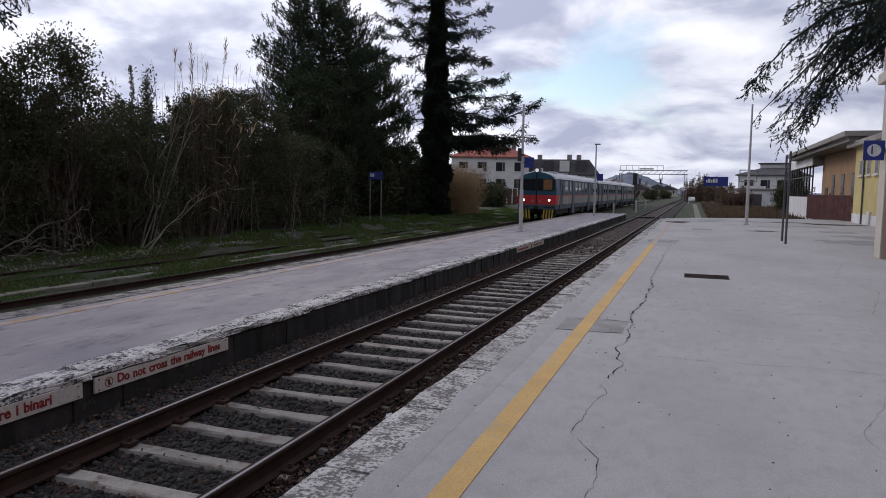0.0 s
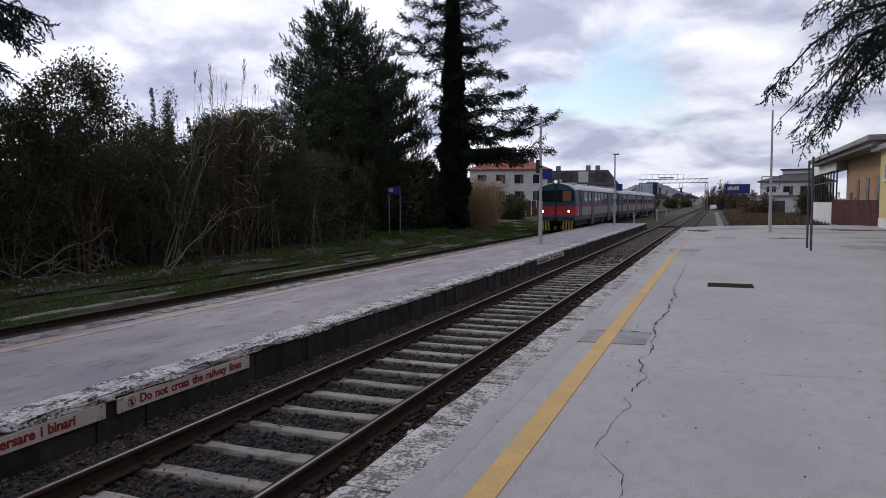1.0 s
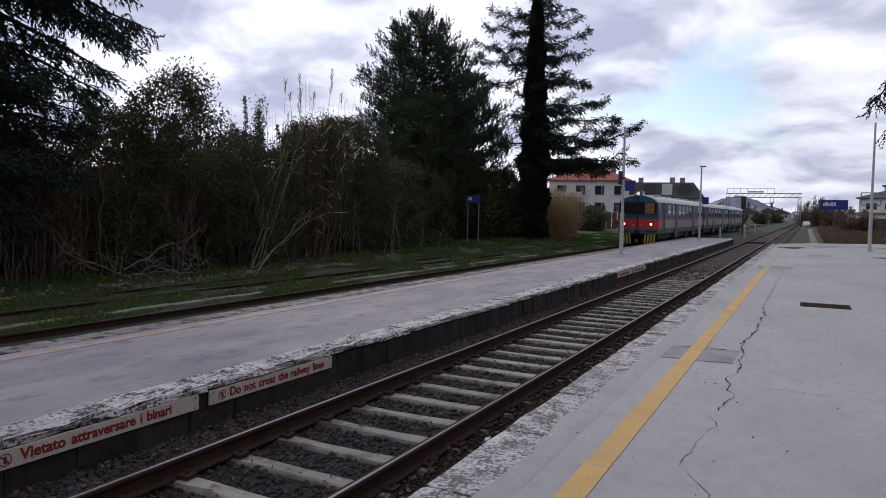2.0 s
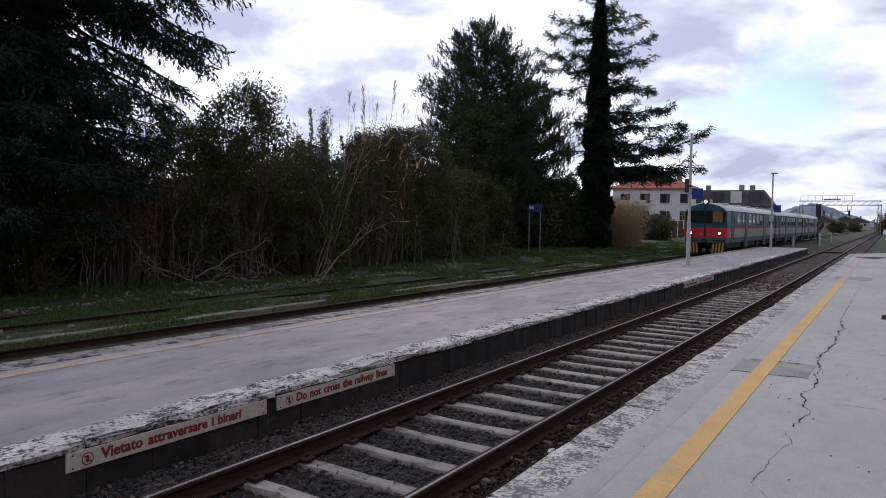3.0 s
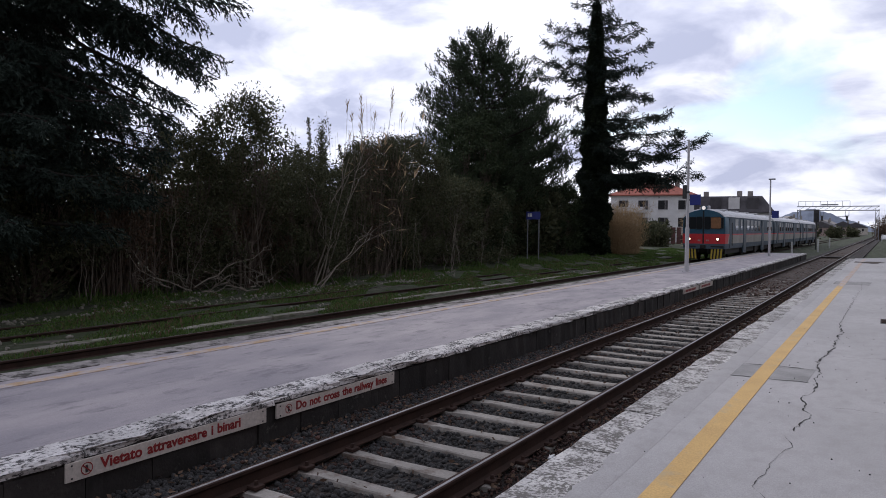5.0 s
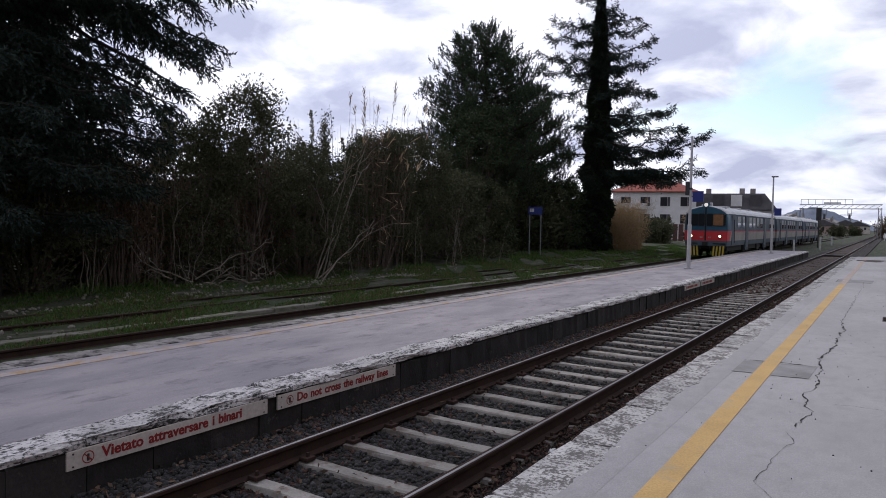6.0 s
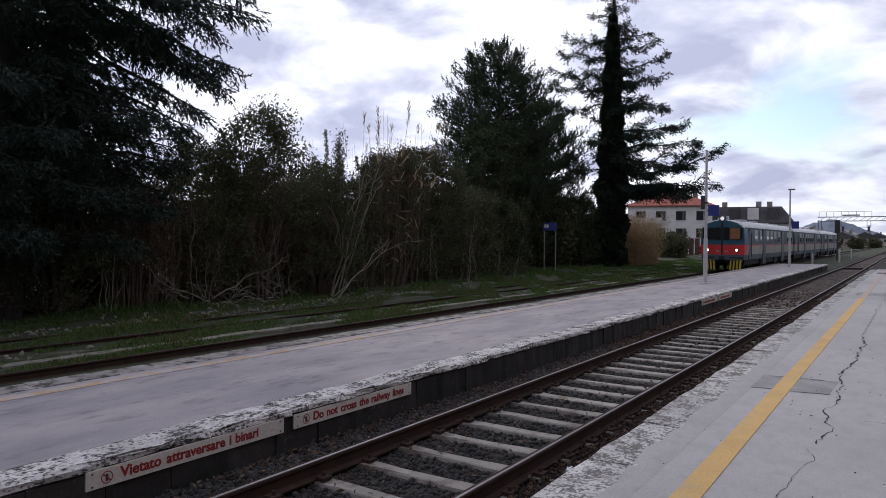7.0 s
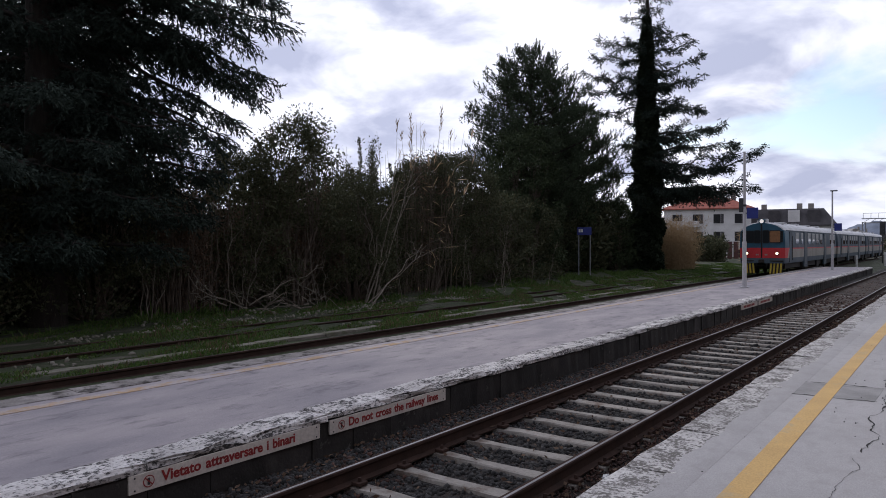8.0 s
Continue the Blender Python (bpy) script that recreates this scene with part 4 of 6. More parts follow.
def railcar(at, front, label):
    t = thing("railcar", label, "train", "railcars of the train", at=at)
    long = 23.0
    # shell: rings of both sides, with a rounded nose at each end
    bm = nb()
    mats = ("t_teal", "t_beige", "t_red", "t_blue", "t_roof")
    rows = []
    stations = [lambda z: 0.0, lambda z: 0.14, lambda z: 0.42, lambda z: 0.62 + (z - 0.8) * 0.62 if z < 2 else 1.36, lambda z: 6.0, lambda z: 12.0, lambda z: 18.0,
                lambda z: long - 0.7, lambda z: long - 0.3, lambda z: long]
    inset = [0.94, 0.975, 0.99, 1, 1, 1, 1, 1, 0.98, 0.93]
    grid = []
    for s, k in zip(stations, inset):
        ring = []
        for z, w in zip(LEVELS, HALF_W):
            zz = z - (0.06 if k == 0.94 and z > 3.1 else 0)
            ring.append((bm.verts.new((-w * k, s(z) + (front_y(w * k) if s(z) < 0.1 else 0), zz)), bm.verts.new((w * k, s(z) + (front_y(w * k) if s(z) < 0.1 else 0), zz))))
        grid.append(ring)

    def pick(lv, st):
        if lv >= 6:
            return 3 if st < 0 else 4
        if st < 3:
            return (0, 2, 2, 3, 3, 3)[lv] if front else (0, 1, 2, 0, 0, 0)[lv]
        return (0, 1, 2, 0, 0, 0)[lv]

    for i in range(len(grid) - 1):
        for j in range(len(LEVELS) - 1):
            for s in (0, 1):
                f = bm.faces.new((grid[i][j][s], grid[i + 1][j][s], grid[i + 1][j + 1][s], grid[i][j + 1][s]))
                f.material_index = pick(j, i)
        f = bm.faces.new((grid[i][-1][0], grid[i][-1][1], grid[i + 1][-1][1], grid[i + 1][-1][0]))
        f.material_index = 4
    for end in (0, -1):
        ring = grid[end]
        for j in range(len(LEVELS) - 1):
            a, b, c, d = ring[j][0], ring[j][1], ring[j + 1][1], ring[j + 1][0]
            cols = 6
            lo = [a] + [bm.verts.new(a.co.lerp(b.co, k / cols)) for k in range(1, cols)] + [b]
            hi = [d] + [bm.verts.new(d.co.lerp(c.co, k / cols)) for k in range(1, cols)] + [c]
            if end == 0:
                for v in lo[1:-1] + hi[1:-1]:
                    v.co.y = front_y(v.co.x)
            for k in range(cols):
                f = bm.faces.new((lo[k], lo[k + 1], hi[k + 1], hi[k]))
                f.material_index = pick(j, -1) if front else pick(j, 3)
    bmesh.ops.remove_doubles(bm, verts=bm.verts, dist=0.001)
    bmesh.ops.recalc_face_normals(bm, faces=bm.faces)
    me = bpy.data.meshes.new("body")
    bm.to_mesh(me)
    bm.free()
    for k in mats:
        me.materials.append(M[k])
    body = place("body", me, None, t)
    # gutter, sill and underframe
    for s in (-1, 1):
        bm = box(nb(), min(s * 1.355, s * 1.40), max(s * 1.355, s * 1.40), 0.6, long - 0.3, 2.955, 2.99)
        part("rain_gutter", bm, M["t_teal"], t)
    part("underframe", box(nb(), -1.20, 1.20, 1.1, long - 0.6, 0.42, 0.85, 0.03), M["t_dark"], t)
    for y in (3.6, 4.9, 10.0, 13.5, 18.0):
        part("equipment_box", box(nb(), -1.30, 1.30, y + 3, y + 4.1, 0.30, 0.80, 0.03), M["t_dark"], t)
    for yc in (3.4, long - 3.6):
        bogie = part("bogie", box(nb(), -1.08, 1.08, yc - 1.7, yc + 1.7, 0.38, 0.62, 0.05), M["t_dark"], t)
        for y in (yc - 1.2, yc + 1.2):
            for x in (-0.75, 0.75):
                part("wheel", tube(nb(), (x - 0.06, y, 0.454), (x + 0.06, y, 0.454), 0.455, seg=28), M["t_dark"], bogie)
    for y in (4.5, 9.0, 14.0, 18.5):
        part("roof_vent", box(nb(), -0.5, 0.5, y, y + 1.1, 3.50, 3.60, 0.03), M["t_roof"], t)
    part("roof_hood", box(nb(), 0.30, 0.85, 2.2, 2.7, 3.38, 3.56, 0.04), M["t_roof"], t)
    # doors and windows on both sides
    for s in (-1, 1):
        def side(name, y0, y1, z0, z1, proud, depth, mat, parent=t, lab="", r=0.05):
            x = s * (side_x((z0 + z1) / 2) + proud)
            bm = side_rect(nb(), y0, y1, z0, z1, min(x, x - s * depth), max(x, x - s * depth), r)
            return part(name, bm, M[mat], parent, lab)
        d = side("cab_door", 1.45, 2.15, 0.86, 2.90, 0.012, 0.05, "t_teal", lab="grey-blue cab door")
        side("window", 1.58, 2.02, 2.05, 2.70, 0.018, 0.03, "glass", d)
        part("handrail", tube(nb(), (s * 1.47, 2.22, 1.0), (s * 1.45, 2.22, 2.6), 0.02, seg=8), M["t_dark"], t)
        for y in (6.75, 15.7):
            d = side("passenger_door", y, y + 1.25, 0.42, 2.94, 0.016, 0.10, "t_teal", lab="recessed dark door in a grey frame")
            for k in (0, 1):
                leaf = side("door_leaf", y + 0.16 + k * 0.47, y + 0.61 + k * 0.47, 0.60, 2.86, 0.026, 0.04, "t_door", d)
        for y0, y1 in ((3.5, 4.7), (5.65, 6.35), (8.3, 9.45), (10.1, 11.25), (11.9, 13.05), (13.75, 14.9), (18.9, 20.05), (20.7, 21.8)):
            w = side("window", y0, y1, 1.98, 2.86, 0.010, 0.05, "alu", lab="aluminium-framed sliding window")
            side("pane", y0 + 0.06, y1 - 0.06, 2.46, 2.80, 0.018, 0.03, "glass", w)
            side("pane", y0 + 0.06, y1 - 0.06, 2.05, 2.41, 0.016, 0.03, "glass", w)
    # jumper covers between cars
    part("gangway_bellows", box(nb(), -0.55, 0.55, long, long + 0.85, 0.95, 3.0, 0.05), M["rubber"], t)
    if not front:
        return t
    # cab front
    for s in (-1, 1):
        for cx, w, h, blind in ((0.27, 0.36, 0.80, False), (0.80, 0.66, 0.76, s > 0)):
            y = front_y(cx)
            fr = part("windscreen", rrect(nb(), s * cx, 2.56, w + 0.06, h + 0.06, 0.09, y - 0.03, y + 0.16), M["rubber"], t)
            part("pane", rrect(nb(), s * cx, 2.56, w - 0.02, h - 0.02, 0.07, y - 0.036, y - 0.02), M["blind" if blind else "glass"], fr, "pane with an orange blind drawn behind it" if blind else "")
        x = s * 1.20
        fr = part("corner_window", rrect(nb(), x, 2.56, 0.16, 0.74, 0.05, front_y(1.28) - 0.045, 0.2), M["rubber"], t)
        part("pane", rrect(nb(), x, 2.56, 0.10, 0.66, 0.04, front_y(1.28) - 0.052, 0.16), M["glass"], fr)
        x = s * 0.93
        y = front_y(x)
        hl = part("headlight", tube(nb(), (x, y + 0.1, 1.46), (x, y - 0.06, 1.46), 0.135, 0.125, seg=20), M["t_dark"], t)
        part("lens", tube(nb(), (x, y - 0.055, 1.46), (x, y - 0.075, 1.46), 0.085, 0.07, seg=18), M["lamp"], hl, "lit warm headlamp lens")
        part("buffer_rim", box(nb(), min(s * 0.4, s * 1.30), max(s * 0.4, s * 1.30), 0.02, 0.4, 0.92, 1.0, 0.02), M["t_dark"], t)
        # striped snow guard below each corner
        g = part("snow_guard", box(nb(), min(s * 0.42, s * 1.24), max(s * 0.42, s * 1.24), 0.12, 0.17, 0.10, 0.82, 0.02), M["t_dark"], t, "black and yellow striped snow guard")
        for k in range(4):
            x = s * (0.50 + 0.205 * k)
            bm = box(nb(), x - 0.055, x + 0.055, 0.100, 0.118, 0.12, 0.80, 0.008)
            bmesh.ops.transform(bm, matrix=Matrix.Shear("XY", 4, (0, 0)), verts=bm.verts)
            for v in bm.verts:
                v.co.x += s * 0.10 * ((v.co.z - 0.1) ** 2) * 1.2
            part("stripe", bm, M["t_yellow"], g)
        for k in range(2):
            part("number_mark", box(nb(), s * 0.22 + s * 0.1 * k - 0.035, s * 0.22 + s * 0.1 * k + 0.035, -0.008, 0.01, 1.32, 1.42), M["t_beige"], t)
        part("air_hose", tube(nb(), (s * 0.35, 0.06, 0.95), (s * 0.30, -0.02, 0.55), 0.03, seg=8), M["rubber"], t)
    part("front_seam", box(nb(), -0.045, 0.045, -0.02, 0.05, 1.16, 3.40), M["rubber"], t)
    part("coupler", box(nb(), -0.16, 0.16, -0.22, 0.8, 0.82, 1.06, 0.03), M["t_dark"], t)
    part("buffer_beam", box(nb(), -1.2, 1.2, 0.22, 0.7, 0.62, 1.12, 0.03), M["t_dark"], t)
    hood = part("roof_lamp", box(nb(), -0.20, 0.20, -0.01, 0.55, 3.38, 3.72, 0.06), M["t_blue"], t)
    part("lens", tube(nb(), (0, 0.0, 3.58), (0, -0.03, 3.58), 0.13, 0.12, seg=20), M["lamp_white"], hood, "lit round roof lamp")
    part("horn", box(nb(), 0.22, 0.34, 0.1, 0.5, 3.44, 3.74, 0.03), M["t_roof"], t)
    part("red_sill", box(nb(), -1.28, 1.28, 0.135, 0.2, 1.13, 1.17), M["t_beige"], t)
    return t


railcar((T2_C, TRAIN_Y, ZR2), True, "old diesel railcar with blue and red front and lit headlamps")
for i in (1, 2):
    railcar((T2_C, TRAIN_Y + 23.9 * i, ZR2), False, "grey-blue and beige railcar coupled behind the leading one")

# ---- lamp poles, signs and posts ----
def letters(text, size, mat, parent, m, name="word", label="", bold=0.0, space=0.05):
    """Raised lettering in the built-in font, one mesh a word, along the local x of m."""
    x = 0.0
    for word in text.split(" "):
        cu = bpy.data.curves.new(name, "FONT")
        cu.body, cu.size, cu.extrude, cu.align_x, cu.align_y, cu.offset = word, size, 0.0015, "LEFT", "CENTER", bold
        cu.resolution_u = 3
        tmp = new("tmp_text", cu)
        me = bpy.data.meshes.new_from_object(tmp.evaluated_get(bpy.context.evaluated_depsgraph_get()))
        bpy.data.objects.remove(tmp)
        me.materials.clear()
        co = np.empty(len(me.vertices) * 3)
        me.vertices.foreach_get("co", co)
        xs = co[0::3]
        ob = place(name, me, M[mat], parent, label)
        ob.matrix_basis = m @ Matrix.Translation((x - float(xs.min()), 0, 0))
        x += float(xs.max() - xs.min()) + space
    return x


def lamp_pole(at, h, head, label):
    t = thing("lamp_pole", label, "lamp pole", "platform lamp poles", at=at)
    part("base_plate", box(nb(), -0.16, 0.16, -0.16, 0.16, 0, 0.03, 0.008), M["pole"], t)
    part("pole", tube(nb(), (0, 0, 0.02), (0, 0, h * 0.33), 0.085, 0.080, 14), M["pole"], t)
    part("upper_pole", tube(nb(), (0, 0, h * 0.33), (0, 0, h), 0.062, 0.045, 14), M["pole"], t)
    part("collar", tube(nb(), (0, 0, h * 0.33 - 0.05), (0, 0, h * 0.33 + 0.05), 0.09, 0.07, 14), M["pole"], t)
    if head:
        part("lamp_head", box(nb(), -0.12, 0.30, -0.10, 0.10, h - 0.03, h + 0.06, 0.02), M["galv"], t)
    return t


def hung_board(at, x0, x1, z0, z1, label):
    """A blue board bracketed to a pole."""
    t = thing("platform_sign", label, "sign", "blue platform signs", at=at)
    part("board", box(nb(), x0, x1, -0.025, 0.025, z0, z1, 0.006), M["blue"], t)
    part("bracket", box(nb(), 0, x0 + 0.02, -0.02, 0.02, (z0 + z1) / 2 - 0.03, (z0 + z1) / 2 + 0.03), M["post"], t)
    return t


lamp_pole((-7.12, 29.93, P2_Z), 5.5, False, "slender grey lamp pole on the island platform")
b = thing("loudspeaker", "small dark loudspeaker clamped to a lamp pole", "loudspeaker", at=(-7.12, 29.93, P2_Z))
part("housing", box(nb(), -0.20, -0.04, -0.09, 0.09, 3.05, 3.62, 0.02), M["dark_metal"], b)
part("clamp", box(nb(), -0.08, 0.07, -0.07, 0.07, 3.28, 3.36), M["dark_metal"], b)
hung_board((-7.12, 29.93, P2_Z), 0.09, 0.52, 2.78, 3.22, "square blue sign bracketed to a lamp pole")
lamp_pole((-6.95, 52.45, P2_Z), 5.25, True, "slender grey lamp pole with a small lamp head")
hung_board((-6.95, 52.45, P2_Z), 0.12, 0.56, 2.6, 3.1, "small dark blue sign bracketed to a lamp pole")
lamp_pole((2.6, 39.6, 0), 6.2, False, "tall grey lamp pole on the near platform")

# twin posts
t = thing("twin_post", "pair of thin dark steel posts standing on the platform", "post", at=(2.86, 25.7, 0))
for dx, dy, h in ((0.03, 0.74, 2.9), (-0.02, -0.73, 2.95)):
    p = part("post", tube(nb(), (dx, dy, -0.01), (dx, dy, h), 0.036, seg=12), M["post"], t)
    part("cap", tube(nb(), (dx, dy, h), (dx, dy, h + 0.03), 0.04, 0.025, 12), M["post"], p)
part("cross_bar", tube(nb(), (-0.02, -0.73, 2.55), (0.03, 0.74, 2.5), 0.025, seg=8), M["post"], t)


def station_sign(at, rz, w, z0, z1, posts, label, bars, post_mat="post"):
    """A blue name board on posts; the name cannot be read."""
    t = thing("station_sign", label, "sign", "station name signs", at=at, rz=rz)
    for x in posts:
        part("post", tube(nb(), (x, 0, -0.02), (x, 0, z1 + 0.02), 0.04, seg=10), M[post_mat], t)
    b = part("board", box(nb(), -w / 2, w / 2, -0.07, -0.035, z0, z1, 0.006), M["blue"], t)
    x = -w / 2 + w * 0.10
    for k in bars:
        part("name_bar", box(nb(), x, x + w * k, -0.078, -0.069, z0 + (z1 - z0) * 0.36, z1 - (z1 - z0) * (0.22 if k > 0.06 else 0.34)), M["white"], b)
        x += w * (k + 0.02)
    return t


station_sign((1.33, 51.4, 0), 0, 1.55, 2.12, 2.74, (0.0,), "blue station name sign on a single grey post", (0.05, 0.10, 0.06, 0.09, 0.08))
station_sign((-20.6, 43.6, ground_z(-20.6, 43.6)), 25, 0.95, 2.75, 3.28, (-0.38, 0.38), "small blue station name sign on two thin posts in the grass", (0.12, 0.16), "galv")


# warning plates along the island platform's wall
def warning_plate(y, length, words, label, z=-0.345):
    t = thing("warning_sign", label, "sign", "warning plates", at=(P2_NEAR + 0.004, y, z))
    part("plate", box(nb(), 0, 0.022, 0, length, -0.075, 0.075, 0.003), M["sign"], t)
    for yy in (0.05, length - 0.05):
        for zz in (-0.05, 0.05):
            part("screw", tube(nb(), (0.02, yy, zz), (0.026, yy, zz), 0.008, seg=8), M["dark_metal"], t)
    bm = nb()
    n = 24
    for k in range(n):
        a, b2 = 2 * math.pi * k / n, 2 * math.pi * (k + 1) / n
        q = [bm.verts.new((0.0255, 0.17 + r * math.cos(g), r * math.sin(g))) for r, g in ((0.050, a), (0.050, b2), (0.042, b2), (0.042, a))]
        bm.faces.new(q)
    part("prohibition_ring", bm, M["red_letter"], t)
    bm = box(nb(), 0.0225, 0.0256, 0.160, 0.180, -0.030, 0.026)
    part("symbol_mark", bm, M["dark_metal"], t)
    bm = box(nb(), 0.0226, 0.0262, -0.043, 0.043, -0.0045, 0.0045)
    bmesh.ops.transform(bm, matrix=Matrix.Translation((0, 0.17, 0)) @ Matrix.Rotation(math.radians(-45), 4, "X"), verts=bm.verts)
    part("prohibition_slash", bm, M["red_letter"], t)
    if words:
        letters(words, 0.125, "red_letter", t, Matrix(((0, 0, 1, 0.024), (1, 0, 0, 0.28), (0, 1, 0, 0.005), (0, 0, 0, 1))), label="bold red lettering", bold=0.0035)
    else:
        y2 = 0.28
        for w in (0.3, 0.42, 0.12, 0.34):
            part("word_bar", box(nb(), 0.021, 0.0245, y2, y2 + w, -0.03, 0.035), M["red_letter"], t)
            y2 += w + 0.05
    return t


warning_plate(2.83, 2.05, "Vietato attraversare i binari", "long pale warning plate with red Italian lettering")
warning_plate(5.02, 2.03, "Do not cross the railway lines", "long pale warning plate with red English lettering")
warning_plate(21.9, 2.05, "", "long pale warning plate with faded red words")
warning_plate(24.1, 2.03, "", "long pale warning plate with faded red words")

# drain grates and paving patches
g = thing("drain_grate", "rusty rectangular drain grate set in the asphalt", "grate", at=(0.28, 14.2, 0))
part("grate_frame", box(nb(), -0.40, 0.40, -0.33, 0.33, -0.05, 0.002), M["crack"], g)
for k in range(13):
    part("bar", box(nb(), -0.38, 0.38, -0.31 + k * 0.05, -0.285 + k * 0.05, -0.01, 0.006), M["rail"], g)
for k in (-0.40, 0.385):
    part("edge_bar", box(nb(), k, k + 0.015, -0.33, 0.33, -0.01, 0.008), M["rail"], g)
for x0, x1, y0, y1 in ((-1.47, -0.69, 7.92, 8.75), (-1.37, -0.45, 23.4, 24.8), (-0.05, 0.78, 32.3, 33.8), (5.2, 6.6, 33.5, 35.0), (3.0, 4.4, 37.5, 38.4), (0.2, 1.2, 42, 43.5)):
    bm = nb()
    q = [bm.verts.new((x + rng.normal(0, 0.015), y + rng.normal(0, 0.02), 0.0005)) for x, y in ((x0, y0), (x1, y0 + 0.06), (x1 + 0.02, y1), (x0, y1 - 0.05))]
    f = bm.faces.new(q)
    r = bmesh.ops.extrude_face_region(bm, geom=[f])
    bmesh.ops.translate(bm, vec=(0, 0, -0.01), verts=[e for e in r["geom"] if isinstance(e, bmesh.types.BMVert)])
    bmesh.ops.recalc_face_normals(bm, faces=bm.faces)
    tagged(part("paving_patch", bm, M["patch"]), "dark repair patch in the platform asphalt", "patch", kind="structure")


def crack(points, w, seed, wild=0.05):
    """A jagged crack: a thin dark groove lying along the given way."""
    r = random.Random(seed)
    line = []
    ox = oy = 0.0
    for (x0, y0), (x1, y1) in zip(points, points[1:]):
        n = max(3, int(math.hypot(x1 - x0, y1 - y0) / 0.05))
        for k in range(n):
            ox, oy = 0.7 * ox + r.gauss(0, wild * 0.22), 0.7 * oy + r.gauss(0, 0.010)
            line.append((x0 + (x1 - x0) * k / n + ox, y0 + (y1 - y0) * k / n + oy))
    line.append(points[-1])
    bm = nb()
    prev = None
    for i, (x, y) in enumerate(line):
        dx = line[min(i + 1, len(line) - 1)][0] - line[max(i - 1, 0)][0]
        dy = line[min(i + 1, len(line) - 1)][1] - line[max(i - 1, 0)][1]
        d = math.hypot(dx, dy) or 1
        ww = w * max(0.25, r.gauss(0.6, 0.35)) * (0.40 + abs(math.sin(i * 0.21 + seed)) * 1.1)
        a = bm.verts.new((x - dy / d * ww, y + dx / d * ww, 0.0012))
        b2 = bm.verts.new((x + dy / d * ww, y - dx / d * ww, 0.0012))
        if prev:
            bm.faces.new((prev[0], prev[1], b2, a))
        prev = (a, b2)
    bmesh.ops.recalc_face_normals(bm, faces=bm.faces)
    tagged(part("crack", bm, M["crack"]), "jagged dark crack in the platform asphalt", "crack", kind="structure")


crack([(-0.70, 18.9), (-0.66, 17.2), (-0.69, 15.4), (-0.70, 13.2)], 0.005, 1)
crack([(-0.70, 13.2), (-0.57, 12.3), (-0.60, 11.9), (-0.64, 10.6), (-0.68, 9.85), (-0.72, 9.3), (-0.63, 8.6), (-0.64, 8.15)], 0.011, 2)
crack([(-0.64, 8.15), (-0.60, 7.6), (-0.69, 7.15), (-0.60, 6.95), (-0.64, 6.75), (-0.56, 6.6), (-0.61, 6.2), (-0.62, 5.95)], 0.0075, 3, 0.035)
crack([(-0.66, 5.75), (-0.585, 5.5), (-0.64, 5.35), (-0.67, 4.9), (-0.71, 4.5), (-0.58, 4.3), (-0.47, 4.1), (-0.46, 3.5)], 0.0020, 4, 0.03)
crack([(-0.62, 9.84), (0.1, 10.0), (0.81, 10.28)], 0.0032, 5, 0.02)
crack([(0.81, 10.28), (1.4, 10.2), (2.2, 10.5)], 0.002, 8, 0.02)
crack([(-0.51, 6.95), (0.3, 6.98), (0.95, 7.05), (1.9, 7.1), (3.4, 7.0)], 0.0026, 6, 0.02)
crack([(-0.66, 18.9), (-0.62, 22), (-0.7, 25)], 0.003, 9)

crack([(-1.5, 19.6), (-0.4, 19.4), (1.0, 19.7), (2.6, 19.5), (4.4, 19.8)], 0.004, 10, 0.02)
crack([(-1.5, 28.2), (0.6, 28.0), (2.8, 28.4), (5.2, 28.1)], 0.006, 11, 0.03)
crack([(-1.5, 36.0), (1.2, 36.3), (4.0, 35.8), (8.0, 36.2)], 0.008, 12, 0.03)
crack([(2.3, 10.6), (2.9, 13.0), (2.7, 15.6), (3.3, 18.4)], 0.0022, 13, 0.04)
crack([(0.95, 3.0), (1.25, 4.1), (1.12, 5.2), (1.5, 6.2)], 0.0012, 14, 0.03)
for x0, x1, y0, y1 in ((-1.47, -0.69, 7.92, 8.75), (-1.37, -0.45, 23.4, 24.8)):
    crack([(x0, y0), (x1, y0 + 0.06)], 0.013, 20 + int(y0), 0.012)
    crack([(x0, y1 - 0.05), (x1 + 0.02, y1)], 0.013, 21 + int(y0), 0.012)
    crack([(x0, y0), (x0, y1)], 0.011, 22 + int(y0), 0.012)

